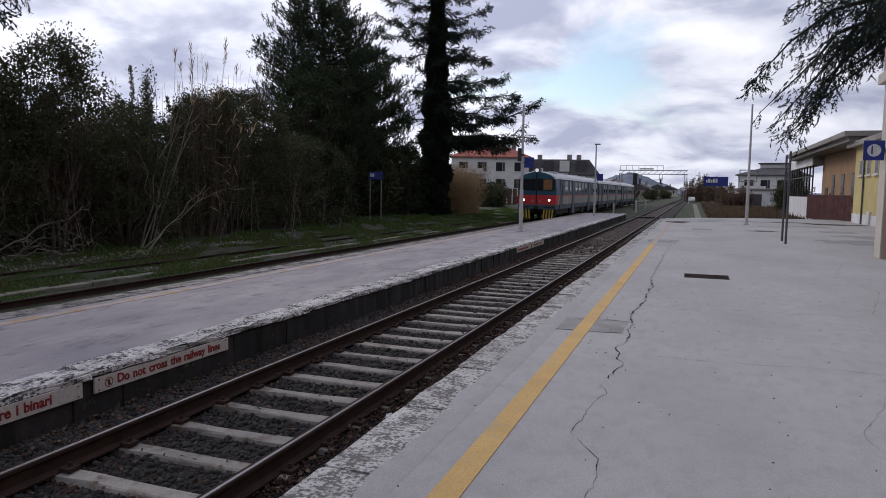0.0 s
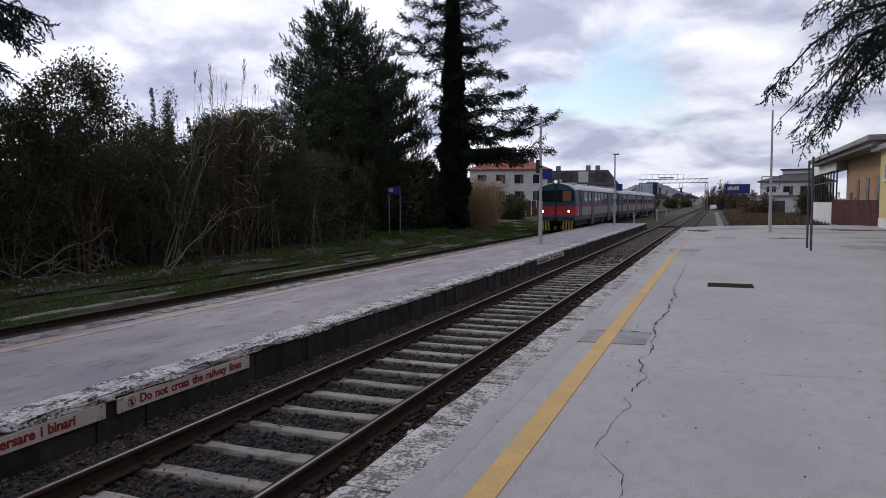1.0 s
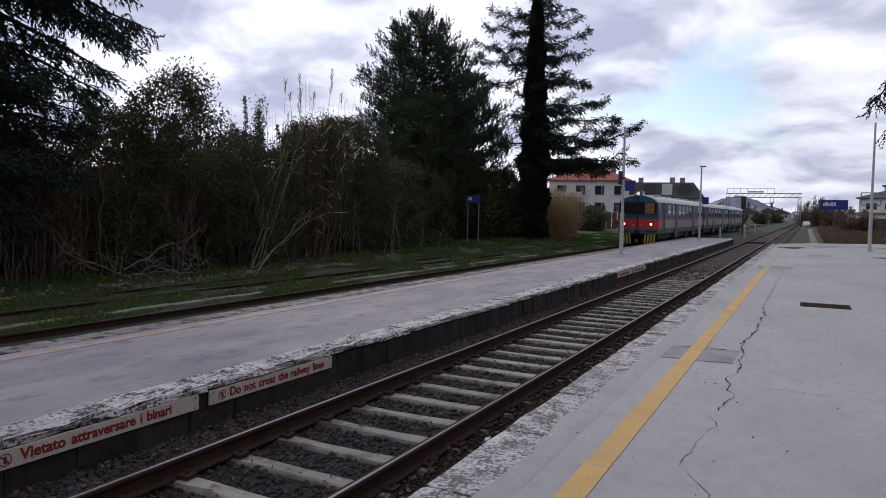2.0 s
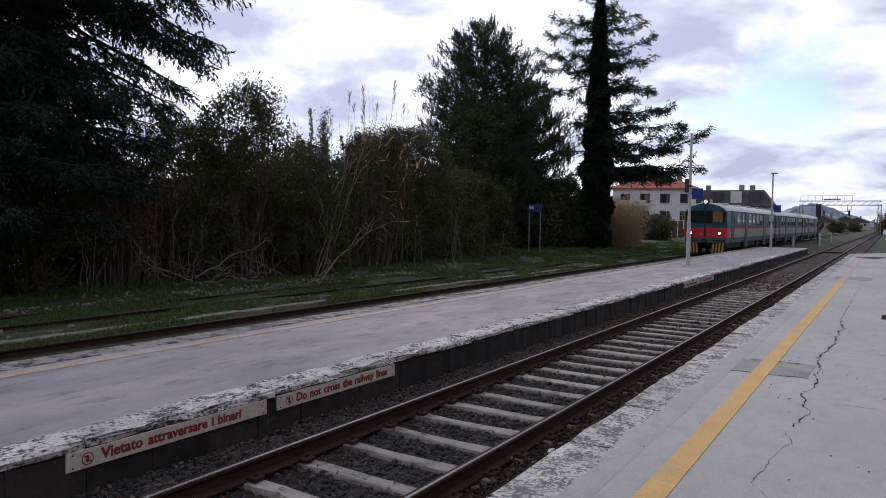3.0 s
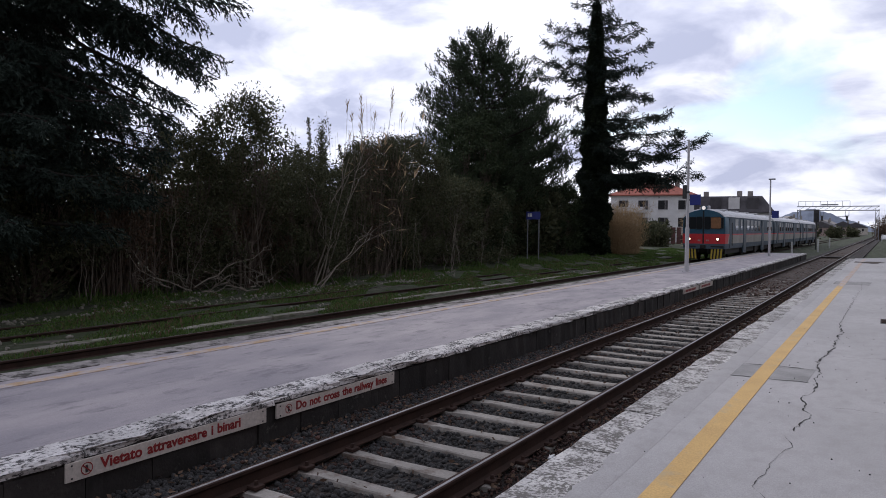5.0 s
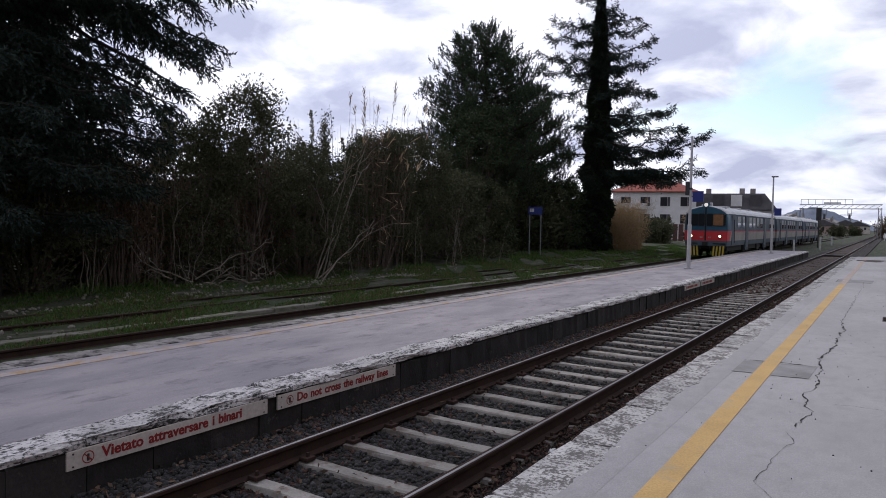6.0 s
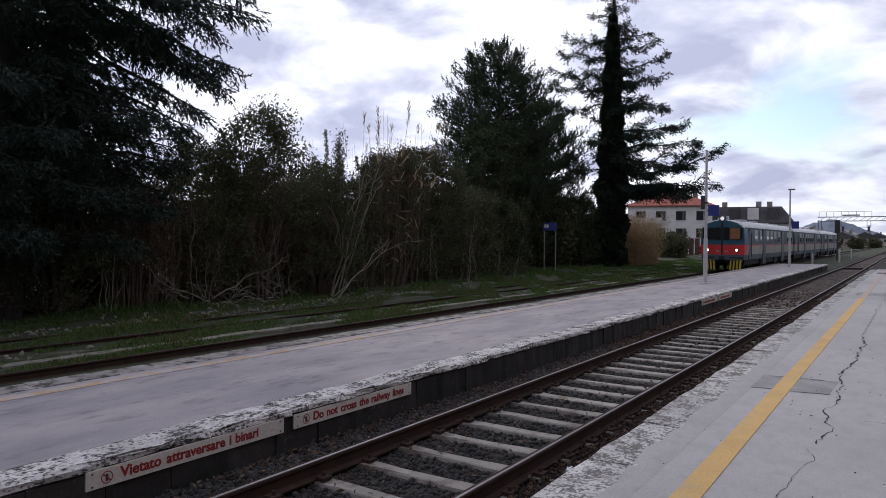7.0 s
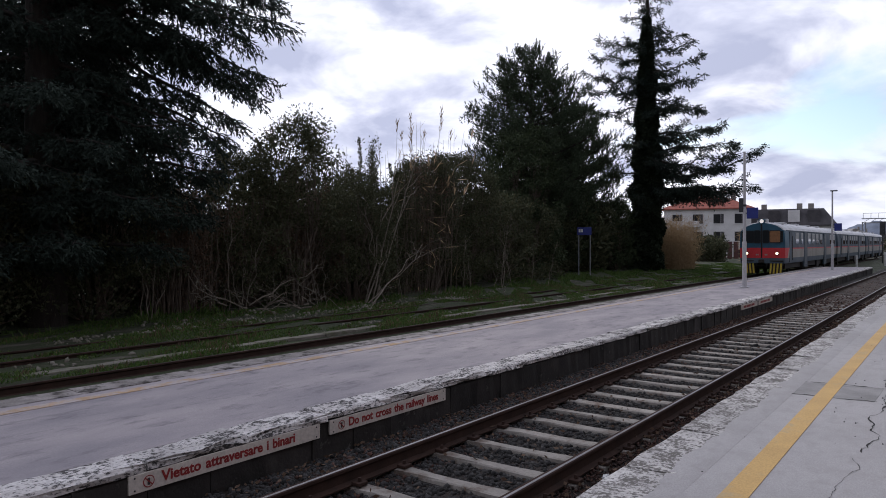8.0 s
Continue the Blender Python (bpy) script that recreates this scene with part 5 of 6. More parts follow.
# dirt and broken asphalt towards the platform's far end
for x, y, rx, ry, mt in ((7.2, 43.0, 1.5, 0.9, "silt"), (4.6, 44.2, 1.8, 0.5, "silt"), (0.9, 44.6, 1.2, 0.4, "patch"), (5.4, 39.2, 1.1, 0.6, "patch"), (6.9, 30.5, 1.6, 1.2, "patch"), (5.2, 27.0, 0.9, 1.4, "patch"), (-0.9, 40.5, 0.7, 1.2, "silt"), (2.9, 33.0, 0.7, 0.4, "silt")):
    r = random.Random(int(x * 10 + y))
    bm = nb()
    ring = []
    for k in range(40):
        a = 2 * math.pi * k / 40
        f = 1 + 0.22 * math.sin(a * 3 + x) + 0.16 * math.sin(a * 7 + y) + r.gauss(0, 0.06)
        ring.append(bm.verts.new((x + math.cos(a) * rx * f, y + math.sin(a) * ry * f, 0.0015)))
    top = bm.verts.new((x, y, 0.009))
    for k in range(40):
        bm.faces.new((ring[k], ring[(k + 1) % 40], top))
    bmesh.ops.recalc_face_normals(bm, faces=bm.faces)
    tagged(part("dirt_patch", bm, M[mt]), "thin uneven patch of dirt on the platform asphalt", "dirt", kind="structure")

# ---- buildings ----
def window(parent, x, y, z, w, h, axis, out, frame_mat="white", name="window"):
    """A window on a wall: a frame with a sill and a pane. axis: 'x' when the wall faces along x; out: +1 or -1."""
    def bx(a0, a1, d0, d1, z0, z1):
        d0, d1 = sorted((d0 * out, d1 * out))
        if axis == "x":
            return box(nb(), x + d0, x + d1, y + a0, y + a1, z + z0, z + z1)
        return box(nb(), x + a0, x + a1, y + d0, y + d1, z + z0, z + z1)
    f = part(name, bx(-w / 2, w / 2, -0.06, 0.03, 0, h), M[frame_mat], parent)
    part("pane", bx(-w / 2 + 0.08, w / 2 - 0.08, 0.0, 0.036, 0.08, h - 0.08), M["window_dark"], f)
    part("sill", bx(-w / 2 - 0.08, w / 2 + 0.08, 0.0, 0.12, -0.07, 0), M["stucco_w"], f)
    return f


# pillar of the station porch with its canopy edge
t = thing("porch_pillar", "cream and pink stucco porch pillar with a projecting cornice", "pillar", at=(4.5, 20.3, 0))
part("shaft", box(nb(), 0, 0.7, 0, 0.66, -0.01, 4.45, 0.01), M["stucco_p"], t)
part("edge_strip", box(nb(), -0.025, -0.001, 0.02, 0.64, 0, 4.45, 0.004), M["cream"], t)
part("cornice", box(nb(), -0.16, 4.0, -0.12, 0.80, 4.45, 4.72, 0.02), M["cream"], t)
part("roof_edge", box(nb(), -0.06, 4.0, -0.04, 0.75, 4.72, 5.4, 0.02), M["stucco_p"], t)
# platform number sign fixed to the pillar
s = thing("platform_number_sign", "square blue sign with a white disc and the number 1", "sign", at=(4.22, 20.45, 2.74))
part("board", box(nb(), -0.235, 0.235, -0.03, 0.0, -0.25, 0.25, 0.006), M["blue"], s)
part("bracket", box(nb(), 0.2, 0.30, 0.0, 0.05, -0.05, 0.05), M["post"], s)
part("disc", tube(nb(), (0, -0.03, 0), (0, -0.038, 0), 0.155, seg=32), M["white"], s)
letters("1", 0.29, "blue", s, Matrix.Translation((-0.065, -0.042, 0.0)) @ pose(0, 0, 0, 90, 0, 0), "numeral", bold=0.003)

# yellow service building
t = thing("service_building", "flat-roofed yellow stucco building with small windows", "building", at=(9.0, 0, 0))
part("wall", box(nb(), 0, 8, 30, 48.0, -0.05, 4.45), M["stucco_y"], t)
part("plinth", box(nb(), -0.03, 8.03, 29.97, 48.03, -0.05, 0.55), M["stucco_w"], t)
part("roof", box(nb(), -0.45, 8.4, 29.5, 48.5, 4.45, 4.75, 0.02), M["slab"], t)
for y in (46.3, 44.4, 42.6, 40.8, 38.8):
    window(t, 0, y, 2.75, 0.85, 0.95, "x", -1, "cream")
part("downpipe", tube(nb(), (-0.07, 45.3, 0), (-0.07, 45.3, 4.4), 0.05, seg=10), M["post"], t)
part("meter_box", box(nb(), -0.12, 0, 43.2, 43.9, 0.1, 0.75, 0.01), M["stucco_w"], t)

# station annexe under a great concrete canopy
t = thing("station_annexe", "ochre station annexe with a glazed porch under a deep concrete canopy", "building", at=(0, 0, 0))
part("wall", box(nb(), 9.7, 18, 50.0, 64.0, -0.2, 4.75), M["stucco_o"], t)
part("canopy", box(nb(), 8.0, 19, 46.2, 74, 5.02, 5.34, 0.03), M["slab"], t)
part("canopy_soffit", box(nb(), 8.3, 18.7, 46.5, 73.7, 4.75, 5.02, 0.02), M["slab"], t)
part("fascia", box(nb(), 8.9, 9.7, 64.0, 79, 4.02, 4.75), M["stucco_w"], t)
part("fascia", box(nb(), 8.9, 12.5, 63.5, 64.0, 4.02, 4.75), M["slab"], t)
part("parapet", box(nb(), 8.9, 9.15, 64.0, 79, -0.5, 1.45), M["stucco_w"], t)
part("parapet", box(nb(), 9.15, 12.5, 63.6, 63.9, -0.5, 1.45), M["slab"], t)
part("back_wall", box(nb(), 13, 18, 64, 79, -0.5, 4.75), M["stucco_o"], t)
for k in range(10):
    y = 64.1 + k * 1.63
    m_ = part("mullion", box(nb(), 8.98, 9.08, y, y + 0.12, 1.45, 4.02), M["dark_metal"], t)
for k in range(3):
    part("mullion", box(nb(), 9.8 + k * 1.1, 9.92 + k * 1.1, 63.7, 63.8, 1.45, 4.02), M["dark_metal"], t)
part("transom", box(nb(), 8.97, 9.09, 64, 79, 3.1, 3.2), M["dark_metal"], t)
for y in (52.0, 55.5, 59.0):
    window(t, 9.7, y, 1.1, 1.0, 2.0, "x", -1, "dark_metal")
part("door", box(nb(), 9.66, 9.72, 61.2, 62.3, -0.1, 2.2), M["dark_metal"], t)

# maroon slatted fence in front of it
t = thing("slatted_fence", "maroon slatted fence before the station annexe", "fence", at=(0, 0, 0))
fa, fb = Vector((7.5, 55.0, 0)), Vector((9.3, 49.8, 0))
d = (fb - fa)
n = 44
rz = math.degrees(math.atan2(d.y, d.x))
for z in (0.25, 1.35):
    bm = tube(nb(), fa + Vector((0, 0, z)), fb + Vector((0, 0, z)), 0.03, seg=6)
    part("fence_rail", bm, M["fence_red"], t)
slat = None
for k in range(n):
    p = fa + d * ((k + 0.5) / n)
    m = Matrix.Translation(p) @ pose(0, 0, 0, 0, 0, rz)
    if slat is None:
        bm = box(nb(), -0.055, 0.055, -0.05, -0.03, -0.02, 1.62, 0.004)
        slat = part("slat", bm, M["fence_red"], t)
        ob = slat
    else:
        ob = new("slat", slat.data)
        ob.parent = t
    ob.matrix_basis = m
for p in (fa, fa + d * 0.5, fb):
    part("fence_post", tube(nb(), p + Vector((0.05, 0.02, -0.05)), p + Vector((0.05, 0.02, 1.75)), 0.04, seg=8), M["fence_red"], t)


def villa(at, rz, w, dpt, eave, ridge, label, wall, roof, storeys, cols, mansard=False):
    """A house: walls, a hipped or mansard roof, chimneys, windows and balconies on the two seen sides."""
    t = thing("house", label, "house", "houses beyond the track", at=at, rz=rz)
    part("wall", box(nb(), -w / 2, w / 2, -dpt / 2, dpt / 2, -1, eave), M[wall], t)
    bm = nb()
    o = 0.5
    lo = [bm.verts.new((sx * (w / 2 + o), sy * (dpt / 2 + o), eave)) for sx, sy in ((-1, -1), (1, -1), (1, 1), (-1, 1))]
    k = 0.80 if mansard else 0.30
    hi = [bm.verts.new((sx * (w / 2) * k, sy * dpt / 2 * (k if mansard else 0.02), ridge)) for sx, sy in ((-1, -1), (1, -1), (1, 1), (-1, 1))]
    base = [bm.verts.new((v.co.x, v.co.y, eave - 0.18)) for v in lo]
    for i in range(4):
        j = (i + 1) % 4
        bm.faces.new((lo[i], lo[j], hi[j], hi[i]))
        bm.faces.new((base[i], base[j], lo[j], lo[i]))
    bm.faces.new(hi)
    bm.faces.new(base[::-1])
    bmesh.ops.recalc_face_normals(bm, faces=bm.faces)
    rf = part("roof", bm, M[roof], t)
    for x, y in (((-w * 0.22, 0.4), (w * 0.16, -0.6), (w * 0.28, 0.2)) if mansard else ((w * 0.3, 2.2),)):
        part("chimney", box(nb(), x - 0.45, x + 0.45, y - 0.35, y + 0.35, ridge - 1.2, ridge + 1.1, 0.03), M["slab"], rf)
    for s in range(storeys):
        z = eave - 2.6 - s * 3.0
        for c in range(cols):
            x = -w / 2 + w * (c + 0.6) / (cols + 0.2)
            window(t, x, -dpt / 2, z, 1.15, 1.6, "y", -1, "slate")
            part("shutter", box(nb(), x + 0.62, x + 1.05, -dpt / 2 - 0.05, -dpt / 2, z, z + 1.6), M["slate"], t)
        for c in range(3):
            y = -dpt / 2 + dpt * (c + 0.6) / 3.2
            window(t, w / 2, y, z, 1.15, 1.6, "x", 1, "slate")
        bal = part("balcony", box(nb(), -w / 2 + 0.2, -w / 2 + w * 0.42, -dpt / 2 - 1.2, -dpt / 2, z - 0.55, z - 0.40), M["stucco_w"], t)
        part("parapet", box(nb(), -w / 2 + 0.2, -w / 2 + w * 0.42, -dpt / 2 - 1.2, -dpt / 2 - 1.1, z - 0.40, z + 0.45), M["stucco_w"], bal)
        bal = part("balcony", box(nb(), w / 2, w / 2 + 1.1, -dpt / 2 + 0.3, -dpt / 2 + dpt * 0.5, z - 0.55, z - 0.40), M["stucco_w"], t)
        part("parapet", box(nb(), w / 2 + 1.0, w / 2 + 1.1, -dpt / 2 + 0.3, -dpt / 2 + dpt * 0.5, z - 0.40, z + 0.45), M["stucco_w"], bal)
        part("loggia", box(nb(), w / 2 - 0.02, w / 2 + 0.02, -dpt / 2 + 0.4, -dpt / 2 + dpt * 0.22, z - 0.38, z + 1.9), M["window_dark"], t)
    if not mansard:
        part("attic", box(nb(), -w * 0.22, w * 0.18, -0.5, 3.2, ridge - 1.4, ridge + 0.55, 0.03), M[wall], rf)
        part("attic_roof", box(nb(), -w * 0.25, w * 0.21, -0.9, 3.6, ridge + 0.55, ridge + 0.8, 0.03), M[roof], rf)
    if mansard:
        for c in range(4):
            y = -dpt * 0.28 + c * dpt * 0.17
            sk = box(nb(), -0.05, 0.05, -0.55, 0.55, -0.9, 0.9, 0.01)
            bmesh.ops.transform(sk, matrix=Matrix.Translation((w * 0.462, y, (eave + ridge) / 2)) @ Matrix.Rotation(-math.atan2(w * 0.1 + 0.5, ridge - eave), 4, "Y"), verts=sk.verts)
            part("skylight", sk, M["alu"], rf)
        for c in range(3):
            x = -w * 0.1 + c * w * 0.2
            part("dormer", box(nb(), x - 0.9, x + 0.9, -dpt / 2 - 0.2, -dpt / 2 + 2.4, eave + 0.5, ridge - 0.3, 0.03), M["stucco_w" if c % 2 else "slate"], rf)
    return t


villa((-36.5, 128, GROUND), 14, 14, 11, 8.3, 10.8, "white three-storey house with a red tiled hip roof", "stucco_w", "roof_tile", 3, 4)
villa((-25.5, 136, GROUND), 10, 15, 12, 5.4, 8.2, "white apartment house with a dark grey mansard roof", "stucco_w", "slate", 2, 5, mansard=True)
# rusty boundary wall before the houses, in panels
t = thing("boundary_wall", "rust-red boundary wall of concrete panels before the houses", "wall", at=(0, 0, 0))
for k in range(20):
    part("panel", box(nb(), -31.0 + k * 0.75, -30.3 + k * 0.75, 106.0 + k * 0.5, 106.15 + k * 0.5, GROUND - 0.1, 1.9, 0.02), M["brick_wall"], t)

# distant house and low sheds beyond the platform's end
villa((14.5, 150, GROUND), -10, 12, 10, 6.0, 7.6, "pale distant house with a low roof and solar panels", "stucco_w", "slate", 2, 4)
t = thing("shed", "low pale flat-roofed shed beyond the field", "shed", at=(9.5, 132, GROUND))
part("wall", box(nb(), -4, 4, -2.5, 2.5, -0.1, 3.0), M["stucco_w"], t)
part("roof", box(nb(), -4.3, 4.3, -2.8, 2.8, 3.0, 3.25), M["slab"], t)
part("door", box(nb(), -1.5, 1.2, -2.56, -2.5, 0, 2.3), M["slate"], t)

# signal gantry across the tracks
GY_ = 176.0
t = thing("signal_gantry", "grey lattice signal gantry with a walkway across the tracks", "gantry", at=(0, GY_, GROUND + 0.3))
for x in (-17.2, -2.2):
    for dx, dy in ((-0.3, -0.4), (0.3, -0.4), (-0.3, 0.4), (0.3, 0.4)):
        part("leg", box(nb(), x + dx - 0.06, x + dx + 0.06, dy - 0.06, dy + 0.06, -0.2, 6.6), M["galv"], t)
    for k in range(6):
        bm = tube(nb(), (x - 0.3, -0.4, k * 1.1), (x + 0.3, -0.4, (k + 1) * 1.1), 0.04, seg=4)
        part("brace", bm, M["galv"], t)
for z in (6.4, 7.3):
    for dy in (-0.4, 0.4):
        part("beam", box(nb(), -17.6, -1.8, dy - 0.07, dy + 0.07, z - 0.08, z + 0.08), M["galv"], t)
for k in range(12):
    part("strut", tube(nb(), (-17.4 + k * 1.3, -0.4, 6.4), (-17.4 + (k + 1) * 1.3, -0.4, 7.3 if k % 2 else 6.4 + 0.9), 0.04, seg=4), M["galv"], t)
for k in range(8):
    part("rail_post", box(nb(), -17.3 + k * 1.43 - 0.04, -17.3 + k * 1.43 + 0.04, -0.44, -0.36, 7.3, 8.5), M["galv"], t)
part("hand_rail", box(nb(), -17.3, -7.3, -0.44, -0.36, 8.42, 8.5), M["galv"], t)
for x in (-12.6, -7.8):
    for dx in (-0.35, 0.35):
        part("hanger", box(nb(), x + dx - 0.05, x + dx + 0.05, -0.5, -0.4, 4.9, 6.4), M["galv"], t)
    part("hanger_rung", box(nb(), x - 0.35, x + 0.35, -0.5, -0.4, 5.3, 5.4), M["galv"], t)
    part("signal_head", box(nb(), x - 0.22, x + 0.22, -0.72, -0.50, 4.1, 5.2, 0.03), M["dark_metal"], t)
part("hanger_arm", box(nb(), -9.6, -7.8, -0.5, -0.4, 5.0, 5.1), M["galv"], t)
part("cable_tray", box(nb(), -12.8, -9.5, -0.55, -0.45, 7.5, 7.8), M["galv"], t)

# signal post beside the track
t = thing("signal_post", "tall dark railway signal post beside the track", "signal", at=(-7.2, 92.0, GROUND))
part("post", tube(nb(), (0, 0, -0.1), (0, 0, 4.0), 0.07, seg=10), M["dark_metal"], t)
part("signal_head", box(nb(), -0.28, 0.28, -0.16, 0.1, 3.2, 4.7, 0.05), M["dark_metal"], t)
for z in (3.55, 3.95, 4.35):
    part("lens_hood", tube(nb(), (0, -0.14, z), (0, -0.34, z), 0.11, 0.12, seg=12), M["dark_metal"], t)
# marker posts
for x, y, h in ((-7.4, 70.0, 1.2), (-6.2, 82.0, 1.4), (-1.2, 168.0, 1.6), (-6.6, 105.0, 1.3)):
    t = thing("marker_post", "short white marker post beside the track", "post", "marker posts", at=(x, y, GROUND))
    part("post", box(nb(), -0.07, 0.07, -0.07, 0.07, -0.1, h, 0.01), M["white"], t)
# steel frame standing beyond the platform
t = thing("steel_frame", "empty rectangular steel sign frame on a post", "frame", at=(6.9, 106, GROUND))
part("post", tube(nb(), (0, 0, -0.1), (0, 0, 4.0), 0.06, seg=8), M["galv"], t)
for z in (4.0, 5.6):
    part("frame_bar", box(nb(), -1.1, 1.1, -0.05, 0.05, z - 0.06, z + 0.06), M["galv"], t)
for x in (-1.1, 1.1):
    part("frame_bar", box(nb(), x - 0.06, x + 0.06, -0.05, 0.05, 4.0, 5.6), M["galv"], t)
# level crossing boards and pale path beyond the platform
bm = nb()
box(bm, RAIL_F + 0.08, RAIL_N - 0.08, 60, 62.4, ZR - 0.16, ZR - 0.02)
tagged(part("crossing_board", bm, M["bark"]), "dark boarded foot crossing between the rails", "crossing", kind="structure")
bm = nb()
v = [bm.verts.new(p) for p in ((0.2, 52, GROUND + 0.02), (0.75, 52, GROUND + 0.02), (0.4, 160, GROUND + 0.02), (-0.3, 160, GROUND + 0.02))]
bm.faces.new(v)
tagged(part("path", bm, M["cable"]), "pale narrow concrete path beyond the platform", "path", kind="structure")

def cottage(at, rz, w, d, h, wall, roof):
    t = thing("far_house", "small plain house of a distant village", "house", "distant village houses", at=at, rz=rz)
    part("wall", box(nb(), -w / 2, w / 2, -d / 2, d / 2, -0.3, h), M[wall], t)
    rf = part("roof", extrude_profile(nb(), [(-w / 2 - 0.4, h), (w / 2 + 0.4, h), (0, h + w * 0.24)], -d / 2 - 0.4, d / 2 + 0.4), M[roof], t)
    part("chimney", box(nb(), w * 0.15, w * 0.15 + 0.7, -0.4, 0.4, h, h + w * 0.3), M["slab"], rf)
    for k in (-1, 0, 1):
        window(t, k * w * 0.3, -d / 2, h * 0.5, 1.0, 1.4, "y", -1, "slate")
    return t


for x, y, rz, w, h, wall, roof in ((-30, 292, 12, 12, 4.0, "cream", "slab"), (-22.5, 322, -8, 11, 3.4, "stucco_p", "slate"), (-38, 345, 20, 13, 5.5, "stucco_w", "slab"),
                                   (-18.5, 378, 5, 12, 3.8, "stucco_p", "slate"), (-28, 410, -15, 14, 4.6, "stucco_w", "slab"), (-16.5, 452, 10, 12, 4.0, "cream", "slate")):
    cottage((x, y, GROUND), rz, w, 9.0, h, wall, roof)
for x, y, h in ((-17.5, 205, 4.0), (-20.5, 214, 4.6), (-13.8, 240, 3.6), (-11.0, 285, 3.8)):
    shrub((x, y, GROUND - 0.03), h, 2.8, 2.8, "dark rounded bush beside the distant line", leaves=2500, size=0.5, name="far_bush", group="far bushes", loose=0.5)

# far hills
for cx, w, h, y in ((-175, 330, 50, 1900), (-480, 760, 13, 2300), (560, 900, 12, 2400)):
    xs = np.linspace(-1, 1, 60)
    prof = (np.cos(xs * np.pi / 2) ** 1.1) * h * (1 + 0.10 * np.sin(xs * 7 + cx) + 0.03 * np.sin(xs * 23) + 0.02 * np.sin(xs * 61))
    V = np.concatenate([np.stack([cx + xs * w / 2, np.full(60, y), np.full(60, -5.0)], 1), np.stack([cx + xs * w / 2, np.full(60, y + 60), np.maximum(prof, 0)], 1),
                        np.stack([cx + xs * w / 2, np.full(60, y + 300), np.full(60, -5.0)], 1)])
    i = np.arange(59)
    F = np.concatenate([np.stack([i, i + 1, i + 61, i + 60], 1), np.stack([i + 60, i + 61, i + 121, i + 120], 1)])
    tagged(place("backdrop_hill", np_mesh("hill", V, F), M["hill"], smooth=True), "hazy blue wooded hill on the horizon", "hill", kind="structure")

# plain station front that closes the near platform
t = thing("station_building", "plain pink stucco station building behind the platform", "building", at=(0, 0, 0))
part("wall", box(nb(), 8.5, 20, -32, 18.5, -0.05, 7.5), M["stucco_p"], t)
part("roof", box(nb(), 7.9, 20.5, -32.5, 19.0, 7.5, 7.8), M["roof_tile"], t)

# small white car parked far beyond the platform
t = thing("car", "small white car parked far down the line", "car", at=(-0.7, 190.0, GROUND))
bm = nb()
extrude_profile(bm, [(-0.85, 0.25), (0.85, 0.25), (0.88, 0.8), (0.68, 1.40), (-0.68, 1.40), (-0.88, 0.8)], -1.9, 1.9)
bmesh.ops.bevel(bm, geom=list(bm.edges), offset=0.08, segments=2, affect="EDGES")
for v in bm.verts:
    if v.co.z > 0.9:
        v.co.y *= 0.62
part("body", bm, M["white"], t)
for x in (-0.8, 0.8):
    for y in (-1.25, 1.25):
        part("wheel", tube(nb(), (x - 0.09, y, 0.31), (x + 0.09, y, 0.31), 0.31, seg=16), M["rubber"], t)
part("windscreen", box(nb(), -0.62, 0.62, -1.22, -1.16, 0.92, 1.3), M["window_dark"], t)

# ---- ground cover ----
def scatter(n, x0, x1, y0, y1):
    return np.stack([rng.uniform(x0, x1, n), rng.uniform(y0, y1, n)], 1)


def verge_z(p):
    x, y = p[:, 0], p[:, 1]
    return GROUND + np.where((x > -40) & (x < -12), 0.05 * np.sin(x * 1.7 + y * 0.31) * np.sin(y * 0.83 + x * 0.4) + np.clip((-x - 17) * 0.03, 0, 0.25), 0)


def grass(name, n, area, h, w, mat, label, thresh=-0.3, tall=0.0):
    p = scatter(n, *area)
    g = np.sin(p[:, 0] * 2.3 + np.sin(p[:, 1] * 0.7) * 2) + np.sin(p[:, 1] * 0.9 + p[:, 0] * 0.5) + 0.8 * np.sin(p[:, 0] * 5.1 + p[:, 1] * 3.3)
    p, g = p[g > thresh], g[g > thresh]
    pos = np.concatenate([p, (verge_z(p) - 0.01)[:, None]], 1)
    way = np.concatenate([rng.normal(0, 0.55, (len(p), 2)), np.ones((len(p), 1))], 1)
    hh = h * rng.uniform(0.5, 1.3, len(p)) * (0.7 + 0.25 * np.clip(g, 0, 2)) + tall * (rng.random(len(p)) < 0.03)
    ob = place(name, leaf_mesh(name, [blades(pos, way, hh, w)]), M[mat])
    return tagged(ob, label, "grass", kind="stuff")


grass("grass", 150000, (-19.5, -11.75, -4, 34), 0.10, 0.022, "grass", "short green grass growing over the old siding", -0.7)
grass("grass", 60000, (-21.0, -11.75, 34, 80), 0.14, 0.05, "grass", "short green grass along the far verge", -0.5)
grass("grass", 14000, (-24.0, -18.0, -2, 55), 0.26, 0.04, "grass", "taller grass and weeds at the foot of the shrubs", 0.1, 0.3)
grass("dry_grass", 22000, (-18.5, -12.0, -2, 50), 0.13, 0.03, "drygrass", "withered grass among the green", 0.5)
grass("field_brush", 34000, (1.3, 16, 54, 125), 0.55, 0.09, "drygrass", "brown dry brush covering the field", -0.8, 0.3)
grass("field_brush", 14000, (1.5, 40, 110, 260), 0.5, 0.35, "drygrass", "brown dry brush covering the distant field", -1.2, 0.3)

